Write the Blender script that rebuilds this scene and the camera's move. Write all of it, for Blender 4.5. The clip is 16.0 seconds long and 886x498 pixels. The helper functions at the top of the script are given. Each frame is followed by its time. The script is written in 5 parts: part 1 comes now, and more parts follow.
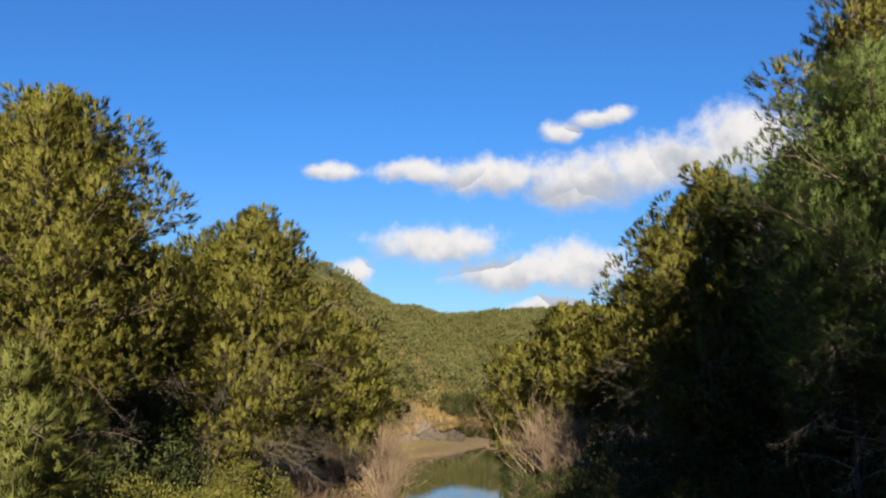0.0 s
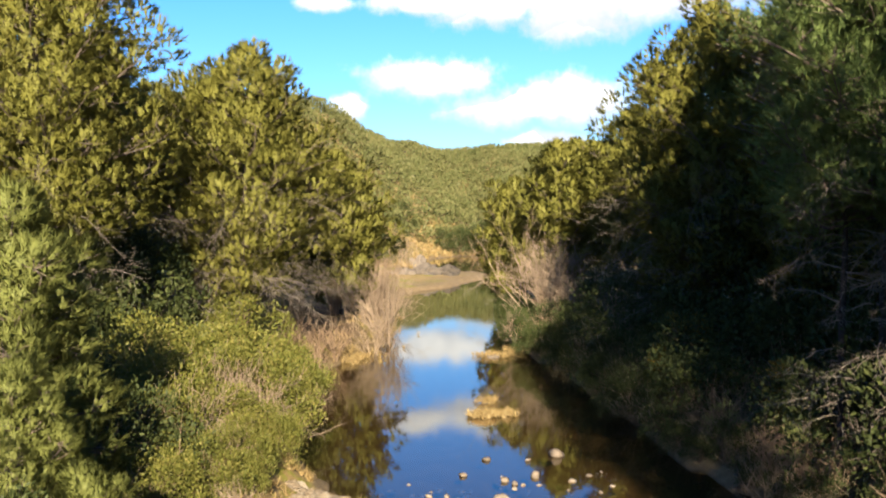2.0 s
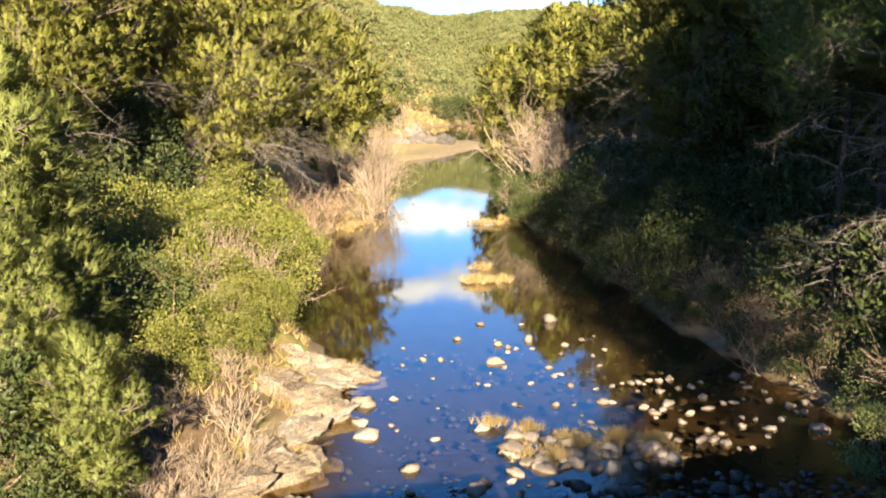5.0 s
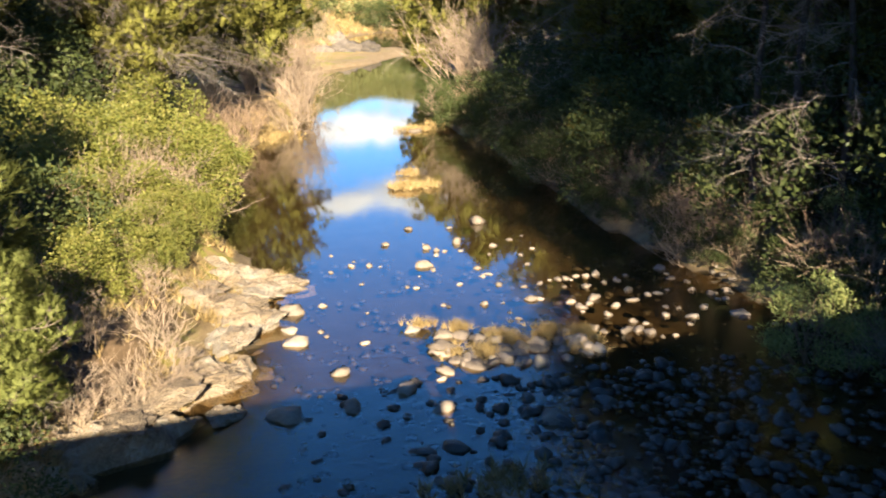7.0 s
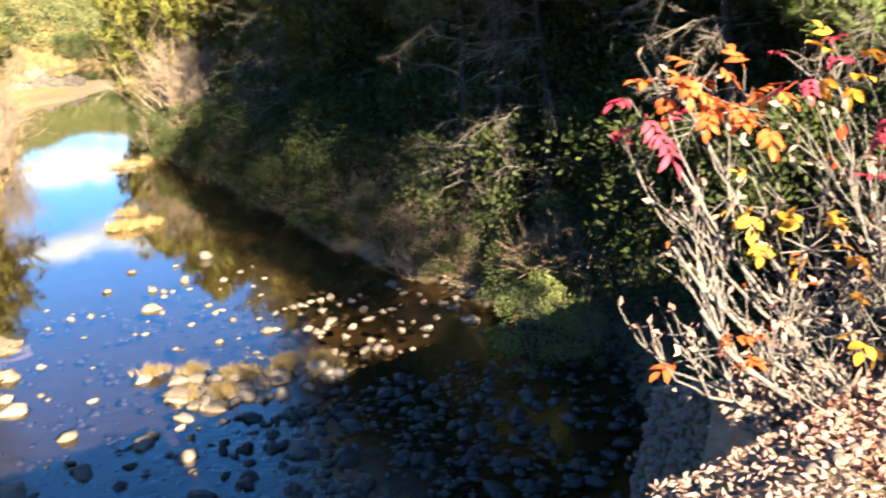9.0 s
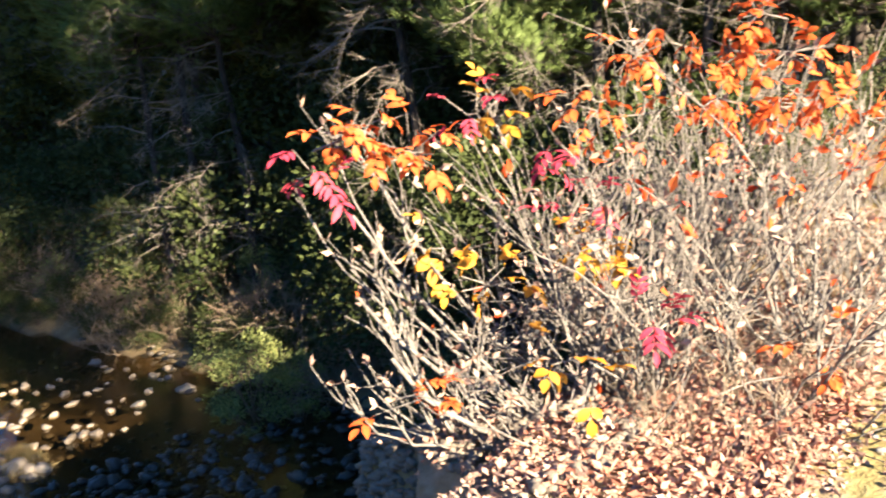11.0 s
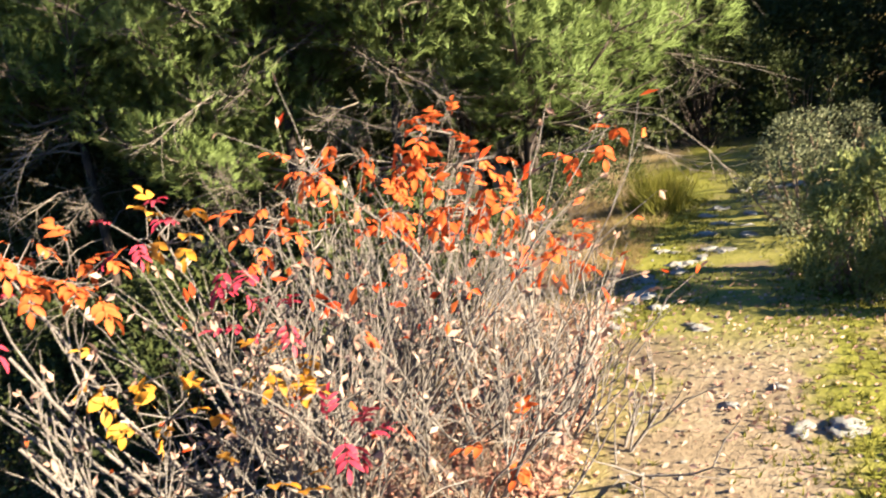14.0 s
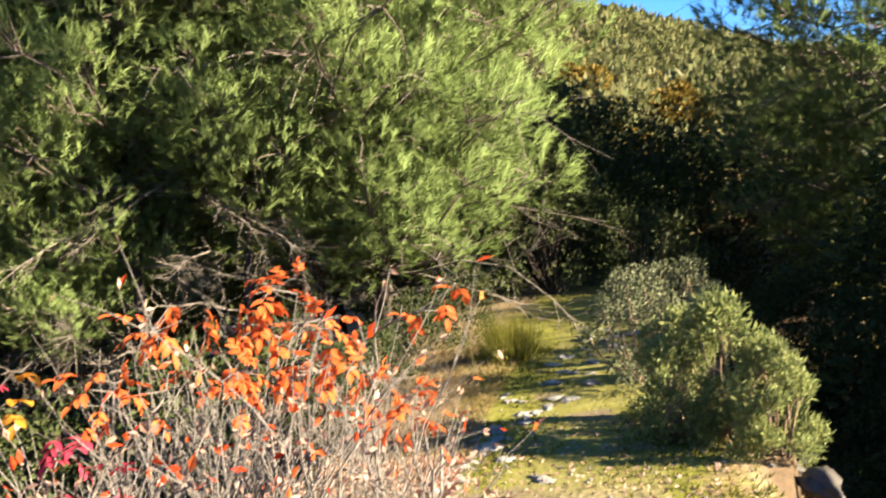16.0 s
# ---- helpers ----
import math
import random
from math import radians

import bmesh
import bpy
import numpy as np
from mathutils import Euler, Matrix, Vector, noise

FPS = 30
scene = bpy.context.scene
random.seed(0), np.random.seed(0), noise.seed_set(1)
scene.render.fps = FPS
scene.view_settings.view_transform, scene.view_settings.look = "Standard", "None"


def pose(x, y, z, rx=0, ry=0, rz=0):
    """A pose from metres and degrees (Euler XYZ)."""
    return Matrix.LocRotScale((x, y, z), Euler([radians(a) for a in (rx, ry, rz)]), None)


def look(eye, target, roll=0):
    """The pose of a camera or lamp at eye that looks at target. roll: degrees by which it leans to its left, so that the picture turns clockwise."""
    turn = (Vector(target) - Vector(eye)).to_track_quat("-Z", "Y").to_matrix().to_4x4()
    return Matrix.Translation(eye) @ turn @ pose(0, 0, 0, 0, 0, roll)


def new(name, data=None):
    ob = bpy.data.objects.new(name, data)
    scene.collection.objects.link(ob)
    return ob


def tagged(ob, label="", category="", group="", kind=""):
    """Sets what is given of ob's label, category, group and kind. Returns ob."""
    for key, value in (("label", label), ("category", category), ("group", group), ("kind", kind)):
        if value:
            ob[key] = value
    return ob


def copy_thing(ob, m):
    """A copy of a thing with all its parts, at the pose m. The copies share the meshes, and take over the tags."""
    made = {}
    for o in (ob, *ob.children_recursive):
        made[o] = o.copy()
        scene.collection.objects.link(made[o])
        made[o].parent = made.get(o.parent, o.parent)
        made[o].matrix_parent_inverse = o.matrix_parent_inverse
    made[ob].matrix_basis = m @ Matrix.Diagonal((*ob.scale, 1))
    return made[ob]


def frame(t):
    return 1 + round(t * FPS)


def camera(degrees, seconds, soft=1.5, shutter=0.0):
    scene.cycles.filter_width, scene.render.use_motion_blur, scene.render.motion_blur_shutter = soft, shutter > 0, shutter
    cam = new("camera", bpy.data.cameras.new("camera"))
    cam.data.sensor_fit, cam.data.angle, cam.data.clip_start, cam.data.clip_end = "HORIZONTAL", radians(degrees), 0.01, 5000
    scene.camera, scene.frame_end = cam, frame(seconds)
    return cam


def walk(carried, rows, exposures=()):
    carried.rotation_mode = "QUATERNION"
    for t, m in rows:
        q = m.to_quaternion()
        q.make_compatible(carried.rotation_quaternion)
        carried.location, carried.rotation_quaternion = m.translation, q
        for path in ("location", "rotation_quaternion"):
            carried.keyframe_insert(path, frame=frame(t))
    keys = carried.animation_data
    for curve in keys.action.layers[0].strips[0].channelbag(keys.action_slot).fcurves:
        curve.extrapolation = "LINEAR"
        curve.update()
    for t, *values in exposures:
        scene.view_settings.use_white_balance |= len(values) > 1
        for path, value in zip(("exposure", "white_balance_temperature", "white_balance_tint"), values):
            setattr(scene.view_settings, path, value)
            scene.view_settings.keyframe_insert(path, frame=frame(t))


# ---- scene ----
# The river seen from an old stone bridge: metres, water level at z = 0, the stream runs along +y.
cam = camera(50.0, 16.0, soft=1.9, shutter=0.5)
# seconds, x, y, z, tilt, roll, turn
ROWS = [
    (0.0, -0.0, -0.0, 6.0, 97.74, 0.28, -2.69),
    (0.5, 0.005, 0.022, 6.019, 95.33, 0.34, -2.75),
    (1.0, -0.007, 0.018, 6.033, 92.75, 0.41, -2.84),
    (1.5, -0.003, 0.004, 6.045, 90.38, 0.45, -2.89),
    (2.0, -0.01, -0.027, 6.052, 87.85, 0.46, -2.99),
    (2.5, -0.008, -0.021, 6.053, 85.94, 0.47, -3.02),
    (3.0, -0.012, -0.008, 6.064, 84.42, 0.41, -3.06),
    (3.5, 0.001, 0.021, 6.06, 83.38, 0.39, -3.06),
    (6.0, 0.096, 0.342, 5.774, 77.26, 0.45, -3.76),
    (6.5, 0.144, 0.367, 5.738, 75.72, 1.01, -5.22),
    (7.0, 0.199, 0.325, 5.737, 74.58, 1.76, -7.67),
    (7.5, 0.222, 0.268, 5.766, 74.15, 2.36, -10.84),
    (8.0, 0.238, 0.266, 5.819, 74.34, 2.67, -15.17),
    (8.5, 0.287, 0.271, 5.821, 74.72, 3.06, -19.57),
    (9.0, 0.387, 0.361, 5.816, 75.0, 3.65, -24.39),
    (9.5, 0.45, 0.408, 5.808, 75.37, 4.15, -28.99),
    (10.0, 0.502, 0.415, 5.816, 75.81, 4.78, -33.81),
    (12.5, 0.646, 0.439, 5.768, 77.97, 6.49, -52.82),
    (13.0, 0.672, 0.421, 5.768, 78.85, 6.63, -55.56),
    (13.5, 0.682, 0.4, 5.777, 79.9, 6.77, -57.89),
    (14.0, 0.691, 0.374, 5.79, 81.39, 6.88, -60.13),
    (14.5, 0.695, 0.357, 5.804, 83.01, 6.9, -62.08),
    (15.0, 0.686, 0.338, 5.821, 85.06, 6.61, -64.33),
    (15.5, 0.666, 0.311, 5.84, 87.09, 6.38, -66.41),
    (16.0, 0.641, 0.285, 5.858, 89.04, 6.2, -68.73),
]
walk(cam, [(t, pose(x, y, z, a, b, c)) for t, x, y, z, a, b, c in ROWS],
     exposures=[(0.0, 1.68), (0.5, 1.68), (1.0, 1.86), (1.5, 2.25), (2.0, 2.55), (3.0, 2.98), (3.5, 3.12), (6.0, 3.22),
                (7.5, 3.15), (8.5, 3.35), (10.0, 3.80), (12.5, 3.20), (14.5, 3.16), (16.0, 3.22)])

# ---- daylight ----
SUN_AZ, SUN_EL = 0.5, 21.5          # degrees from straight behind towards +x, and above the horizon
sun_way = Vector((math.sin(radians(SUN_AZ)) * math.cos(radians(SUN_EL)), -math.cos(radians(SUN_AZ)) * math.cos(radians(SUN_EL)), math.sin(radians(SUN_EL))))
sun = new("sun", bpy.data.lights.new("sun", "SUN"))
sun.data.energy, sun.data.angle, sun.data.color = 5.0, radians(0.5), (1.0, 0.87, 0.68)
sun.matrix_world = look((0, 0, 60), Vector((0, 0, 60)) - sun_way)


class Nodes:
    """Short hand for a node tree."""

    def __init__(self, tree):
        self.t = tree
        tree.nodes.clear()

    def n(self, kind):
        return self.t.nodes.new(kind)

    def put(self, socket, value):
        if isinstance(value, bpy.types.NodeSocket):
            self.t.links.new(value, socket)
        elif value is not None:
            socket.default_value = value

    def math(self, op, a, b=None, c=None, clamp=False):
        m = self.n("ShaderNodeMath")
        m.operation, m.use_clamp = op, clamp
        for k, v in enumerate((a, b, c)):
            self.put(m.inputs[k], v)
        return m.outputs[0]

    def mix(self, fac, a, b, kind="MIX"):
        m = self.n("ShaderNodeMix")
        m.data_type, m.blend_type = "RGBA", kind
        self.put(m.inputs[0], fac)
        self.put(m.inputs[6], a if isinstance(a, bpy.types.NodeSocket) else (*a, 1))
        self.put(m.inputs[7], b if isinstance(b, bpy.types.NodeSocket) else (*b, 1))
        return m.outputs[2]

    def noise(self, vec, scale, detail=4, rough=0.55):
        m = self.n("ShaderNodeTexNoise")
        self.put(m.inputs["Vector"], vec)
        m.inputs["Scale"].default_value, m.inputs["Detail"].default_value, m.inputs["Roughness"].default_value = scale, detail, rough
        return m.outputs["Fac"]

    def ramp(self, fac, stops):
        m = self.n("ShaderNodeValToRGB")
        while len(m.color_ramp.elements) < len(stops):
            m.color_ramp.elements.new(0.5)
        for e, (at, col) in zip(m.color_ramp.elements, stops):
            e.position, e.color = at, (*col, 1)
        self.put(m.inputs[0], fac)
        return m.outputs[0]

    def step(self, x, lo, hi, a=0.0, b=1.0):
        m = self.n("ShaderNodeMapRange")
        m.interpolation_type = "SMOOTHSTEP"
        for k, v in enumerate((x, lo, hi, a, b)):
            self.put(m.inputs[k], v)
        return m.outputs[0]


# ---- sky with its fair-weather clouds ----
world = bpy.data.worlds.new("sky")
scene.world = world
world.use_nodes = True
w = Nodes(world.node_tree)
sky = w.n("ShaderNodeTexSky")
sky.sky_type, sky.sun_disc, sky.sun_elevation, sky.sun_rotation = "NISHITA", False, radians(SUN_EL), radians(180 - SUN_AZ)
sky.air_density, sky.dust_density, sky.ozone_density = 1.0, 0.3, 3.0
way = w.n("ShaderNodeTexCoord").outputs["Generated"]
xyz = w.n("ShaderNodeSeparateXYZ")
w.put(xyz.inputs[0], way)
az = w.math("MULTIPLY", w.math("ARCTAN2", xyz.outputs[0], xyz.outputs[1]), 57.2958)
el = w.math("MULTIPLY", w.math("ARCSINE", xyz.outputs[2]), 57.2958)
wob = w.n("ShaderNodeTexNoise")
w.put(wob.inputs["Vector"], way)
wob.inputs["Scale"].default_value, wob.inputs["Detail"].default_value = 22.0, 5
wsep = w.n("ShaderNodeSeparateColor")
w.put(wsep.inputs[0], wob.outputs["Color"])
az2 = w.math("MULTIPLY_ADD", w.math("SUBTRACT", wsep.outputs[0], 0.5), 2.6, az)
el2 = w.math("MULTIPLY_ADD", w.math("SUBTRACT", wsep.outputs[1], 0.5), 1.7, el)
CLOUDS = [(2.25, 8.0, 4.3, 1.25), (7.7, 6.2, 4.8, 1.0), (11.1, 6.5, 3.2, 1.6), (1.2, 12.5, 3.0, 0.75), (5.7, 12.1, 4.0, 1.15), (11.2, 11.6, 4.2, 1.6),
          (16.0, 12.5, 4.4, 1.5), (20.9, 13.5, 4.2, 2.0), (10.3, 14.6, 1.7, 0.8), (12.7, 15.4, 1.9, 0.55), (-4.0, 12.4, 1.8, 0.6), (-2.7, 6.2, 1.4, 0.8), (9.5, 4.2, 2.8, 0.5)]
cover, depth = None, None
for ca, ce, ra, re in CLOUDS:
    dx = w.math("DIVIDE", w.math("SUBTRACT", az2, ca), ra * 1.12)
    dy = w.math("DIVIDE", w.math("SUBTRACT", el2, ce), re * 1.3)
    g = w.math("SUBTRACT", 1.0, w.math("SQRT", w.math("ADD", w.math("MULTIPLY", dx, dx), w.math("MULTIPLY", dy, dy))))
    cover = g if cover is None else w.math("SMOOTH_MAX", cover, g, 0.15)
    low = w.math("MULTIPLY", w.math("SUBTRACT", 0.25, dy), w.math("GREATER_THAN", g, -0.2))
    depth = low if depth is None else w.math("MAXIMUM", depth, low)
fray = w.noise(way, 60.0, 5, 0.6)
mask = w.step(w.math("MULTIPLY_ADD", w.math("SUBTRACT", fray, 0.5), 0.8, cover), -0.05, 0.62)
shade = w.step(w.math("MULTIPLY_ADD", w.math("SUBTRACT", w.noise(way, 40.0, 4), 0.5), 1.6, depth), -0.1, 1.1)
blue = w.mix(1.0, sky.outputs[0], w.mix(w.step(el, 1.0, 17.0), (0.40, 0.57, 0.76), (0.235, 0.54, 0.91)), "MULTIPLY")
cloud = w.mix(shade, (5.6, 5.45, 5.35), (3.2, 3.35, 3.75))
bg = w.n("ShaderNodeBackground")
w.put(bg.inputs[0], w.mix(mask, blue, cloud))
bg.inputs[1].default_value = 0.05
w.put(w.n("ShaderNodeOutputWorld").inputs[0], bg.outputs[0])

# ---- materials ----


def surface(name, build, rough=0.8, bump=None, spec=0.3, metal=0.0):
    """A material: build(nodes, position) gives its colour and, if wanted, the height for the bump."""
    m = bpy.data.materials.new(name)
    m.use_nodes = True
    k = Nodes(m.node_tree)
    pos = k.n("ShaderNodeNewGeometry").outputs["Position"]
    colour, height = build(k, pos)
    b = k.n("ShaderNodeBsdfPrincipled")
    k.put(b.inputs["Base Color"], colour)
    k.put(b.inputs["Roughness"], rough)
    b.inputs["Specular IOR Level"].default_value, b.inputs["Metallic"].default_value = spec, metal
    if bump and height is not None:
        bm = k.n("ShaderNodeBump")
        bm.inputs["Strength"].default_value, bm.inputs["Distance"].default_value = bump
        k.put(bm.inputs["Height"], height)
        k.put(b.inputs["Normal"], bm.outputs[0])
    k.put(k.n("ShaderNodeOutputMaterial").inputs[0], b.outputs[0])
    return m


def foliage(name, stops, through_leaf=0.3, patch=0.35, gloss=0.003, single=0.55, tuft=0.0):
    """Leaves or needles: colours by leaf, drifting from clump to clump, a part of the light passing through."""
    m = bpy.data.materials.new(name)
    m.use_nodes = True
    k = Nodes(m.node_tree)
    geo = k.n("ShaderNodeNewGeometry")
    mixed = k.math("ADD", k.math("MULTIPLY", geo.outputs["Random Per Island"], single), k.math("MULTIPLY", k.noise(geo.outputs["Position"], patch, 3), 0.6))
    if tuft:
        mixed = k.math("ADD", mixed, k.math("MULTIPLY", k.noise(geo.outputs["Position"], tuft, 2), 0.55 - single))
    colour = k.ramp(k.math("SUBTRACT", mixed, 0.08), stops)
    d = k.n("ShaderNodeBsdfDiffuse")
    k.put(d.inputs[0], colour)
    tr = k.n("ShaderNodeBsdfTranslucent")
    k.put(tr.inputs[0], colour)
    a = k.n("ShaderNodeMixShader")
    a.inputs[0].default_value = through_leaf
    k.put(a.inputs[1], d.outputs[0])
    k.put(a.inputs[2], tr.outputs[0])
    gl = k.n("ShaderNodeBsdfGlossy")
    gl.inputs["Roughness"].default_value = 0.45
    c = k.n("ShaderNodeMixShader")
    c.inputs[0].default_value = gloss
    k.put(c.inputs[1], a.outputs[0])
    k.put(c.inputs[2], gl.outputs[0])
    k.put(k.n("ShaderNodeOutputMaterial").inputs[0], c.outputs[0])
    return m


M = {}
M["needles"] = foliage("pine_needles", [(0.1, (0.0713, 0.0713, 0.0157)), (0.4, (0.095, 0.0929, 0.0194)), (0.65, (0.12, 0.112, 0.0248)), (0.9, (0.149, 0.132, 0.0335))], 0.2, single=0.22, tuft=2.2)
M["needles_cool"] = foliage("young_pine_needles", [(0.1, (0.081, 0.112, 0.033)), (0.4, (0.110, 0.147, 0.044)), (0.65, (0.144, 0.180, 0.058)), (0.9, (0.184, 0.204, 0.08))], 0.4, single=0.22, tuft=4.0)
M["needles_young"] = foliage("bright_young_needles", [(0.1, (0.082, 0.092, 0.024)), (0.4, (0.108, 0.117, 0.031)), (0.65, (0.132, 0.138, 0.039)), (0.9, (0.155, 0.153, 0.05))], 0.3, single=0.22, tuft=4.0)
M["leaf_green"] = foliage("shrub_leaves", [(0.1, (0.04025, 0.0483, 0.01)), (0.45, (0.0828, 0.084, 0.017)), (0.7, (0.1207, 0.1134, 0.026)), (0.92, (0.1725, 0.1365, 0.042))], 0.3, 1.2, 0.006)
# leaf colour itself made lighter for the bushes that stand in sun
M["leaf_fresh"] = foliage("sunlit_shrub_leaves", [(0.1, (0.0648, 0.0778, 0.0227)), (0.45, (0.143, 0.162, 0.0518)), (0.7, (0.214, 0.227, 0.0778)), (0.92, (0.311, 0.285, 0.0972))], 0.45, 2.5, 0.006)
# evergreen leaves, albedo set very low to stand in for deep shade
M["leaf_dark"] = foliage("shade_dark_evergreen_leaves", [(0.1, (0.02, 0.027, 0.009)), (0.5, (0.034, 0.042, 0.013)), (0.8, (0.05, 0.056, 0.018)), (0.95, (0.075, 0.072, 0.026))], 0.25, 1.0, 0.006)
M["leaf_grey"] = foliage("olive_leaves", [(0.1, (0.0378, 0.0432, 0.0216)), (0.5, (0.0756, 0.081, 0.0405)), (0.85, (0.1296, 0.1296, 0.0702))], 0.2, 1.0)
M["leaf_oak"] = foliage("autumn_oak_leaves", [(0.1, (0.0594, 0.0405, 0.00864)), (0.5, (0.1188, 0.0783, 0.01512)), (0.85, (0.1782, 0.1296, 0.027))], 0.3, 0.6)
M["leaf_hill"] = foliage("hillside_leaves", [(0.1, (0.05, 0.058, 0.02)), (0.4, (0.07, 0.074, 0.026)), (0.65, (0.09, 0.088, 0.034)), (0.9, (0.12, 0.105, 0.045))], 0.25, 0.10)
M["leaf_orange"] = foliage("orange_leaves", [(0.1, (0.40, 0.03, 0.01)), (0.5, (0.46, 0.062, 0.015)), (0.9, (0.48, 0.13, 0.035))], 0.4, 6.0)
M["leaf_yellow"] = foliage("yellow_leaves", [(0.1, (0.3348, 0.108, 0.0108)), (0.5, (0.4104, 0.1836, 0.0216)), (0.9, (0.432, 0.27, 0.081))], 0.4, 6.0)
M["leaf_pink"] = foliage("crimson_leaves", [(0.1, (0.243, 0.0108, 0.0216)), (0.6, (0.351, 0.0324, 0.054)), (0.9, (0.378, 0.081, 0.0864))], 0.4, 6.0)
M["leaf_rust"] = foliage("rust_leaves", [(0.1, (0.13, 0.04, 0.025)), (0.3, (0.22, 0.085, 0.055)), (0.55, (0.29, 0.155, 0.105)), (0.9, (0.38, 0.26, 0.19))], 0.15, 3.0)
M["leaf_dry"] = foliage("dry_leaves", [(0.1, (0.17, 0.095, 0.065)), (0.4, (0.23, 0.14, 0.10)), (0.7, (0.29, 0.19, 0.14)), (0.95, (0.36, 0.27, 0.21))], 0.15, 3.0)
M["straw"] = foliage("dry_grass", [(0.1, (0.108, 0.0702, 0.027)), (0.5, (0.1944, 0.135, 0.054)), (0.9, (0.2808, 0.216, 0.108))], 0.3, 1.5)
M["grass"] = foliage("green_grass", [(0.1, (0.0486, 0.0513, 0.0081)), (0.5, (0.0891, 0.0864, 0.01296)), (0.9, (0.1458, 0.1269, 0.0297))], 0.3, 1.5)


def bark(name, dark, light, scale=6.0):
    def build(k, pos):
        n1, n2 = k.noise(pos, scale, 6, 0.65), k.noise(pos, scale * 7, 3)
        return k.ramp(k.math("MULTIPLY_ADD", n2, 0.4, k.math("MULTIPLY", n1, 0.7)), [(0.35, dark), (0.7, light)]), n1
    return surface(name, build, 0.9, (0.6, 0.03), 0.15)


M["bark"] = bark("pine_bark", (0.00972, 0.00702, 0.0054), (0.0459, 0.03348, 0.02592))
M["twig_grey"] = bark("weathered_twigs", (0.0503, 0.0395, 0.0302), (0.173, 0.144, 0.112), 3.0)
M["limb"] = bark("pine_limbs", (0.034, 0.0257, 0.0189), (0.129, 0.0983, 0.0756), 4.0)
M["twig_beige"] = bark("beige_twigs", (0.0864, 0.0594, 0.0378), (0.216, 0.162, 0.1107), 2.0)
M["twig_brown"] = bark("bare_brown_twigs", (0.0864, 0.054, 0.0324), (0.1944, 0.135, 0.0864), 2.0)
M["stem_pale"] = bark("pale_stems", (0.0459, 0.0367, 0.0303), (0.165, 0.142, 0.117), 14.0)


def stone_build(k, pos, stops, scale):
    n1, n2, n3 = k.noise(pos, scale, 5, 0.6), k.noise(pos, scale * 8, 4, 0.7), k.n("ShaderNodeObjectInfo").outputs["Random"]
    f = k.math("ADD", k.math("MULTIPLY", n1, 0.55), k.math("ADD", k.math("MULTIPLY", n2, 0.3), k.math("MULTIPLY", k.math("SUBTRACT", n3, 0.5), 0.3)))
    return k.ramp(f, stops), k.math("ADD", n2, n1)


M["stone"] = surface("river_stone", lambda k, p: stone_build(k, p, [(0.25, (0.0562, 0.0432, 0.0302)), (0.45, (0.117, 0.0907, 0.0648)), (0.7, (0.181, 0.151, 0.117))], 5.0), 0.75, (0.5, 0.02))
# dark copy of the river stone: shade is put into its colour
M["darkened_stone"] = surface("shade_darkened_stone", lambda k, p: stone_build(k, p, [(0.25, (0.00906, 0.00642, 0.00362)), (0.5, (0.0322, 0.0251, 0.0171)), (0.75, (0.0642, 0.0542, 0.0402))], 6.0), 0.5, (0.5, 0.02))
M["rock"] = surface("bank_rock", lambda k, p: stone_build(k, p, [(0.3, (0.078, 0.05715, 0.03416)), (0.42, (0.1495, 0.108, 0.06344)), (0.52, (0.1755, 0.1499, 0.1098)), (0.66, (0.247, 0.1905, 0.122))], 2.6), 0.85, (1.0, 0.09))
M["drift"] = surface("drift_heap", lambda k, p: stone_build(k, p, [(0.25, (0.035, 0.028, 0.02)), (0.5, (0.085, 0.068, 0.05)), (0.75, (0.13, 0.105, 0.08))], 4.0), 0.9, (0.9, 0.06))
M["masonry"] = surface("bridge_masonry", lambda k, p: stone_build(k, p, [(0.25, (0.0864, 0.0702, 0.054)), (0.5, (0.1728, 0.1458, 0.1134)), (0.75, (0.243, 0.216, 0.1728))], 2.0), 0.85, (0.8, 0.04))
M["pathstone"] = surface("path_stone", lambda k, p: stone_build(k, p, [(0.25, (0.1188, 0.108, 0.0918)), (0.5, (0.162, 0.1512, 0.1269)), (0.75, (0.2376, 0.2241, 0.1944))], 7.0), 0.8, (0.6, 0.02))

# ---- shape of the land ----


def lerp(x, pts):
    return np.interp(x, [p[0] for p in pts], [p[1] for p in pts])


LEFT = [(-60, -6), (5, -5), (11, -3.3), (14, -1.6), (20, -1.3), (22, -2.0), (25, -3.0), (31, -3.0), (37, -2.6), (41, -1.6), (44, -0.5), (60, 0.0), (72, 0.6), (76, 4.3), (91, 10.0), (94, 9.0), (98, 4.5), (101, 2.4), (118, 1.6), (128, 4.0), (150, -2)]
RIGHT = [(-60, 8), (5, 6.5), (9, 7.2), (13, 8.8), (16, 8.0), (20, 7.3), (23, 6.7), (28, 6.6), (35, 6.3), (40, 5.6), (44, 5.3), (60, 6.8), (75, 9.2), (90, 12), (105, 14), (120, 14), (140, 10), (152, -2)]
PATH_DIR = Vector((0.984, 0.18, 0)).normalized()


def smooth(x, lo, hi):
    t = np.clip((x - lo) / (hi - lo), 0, 1)
    return t * t * (3 - 2 * t)


def wavy(x, y):
    return 0.5 * np.sin(x * 0.9 + 1.3 * np.sin(y * 0.53)) * np.sin(y * 0.7 + 0.8 * np.sin(x * 0.41)) + 0.3 * np.sin(x * 2.3 + y * 1.1) * np.sin(y * 2.1 - x * 0.7)


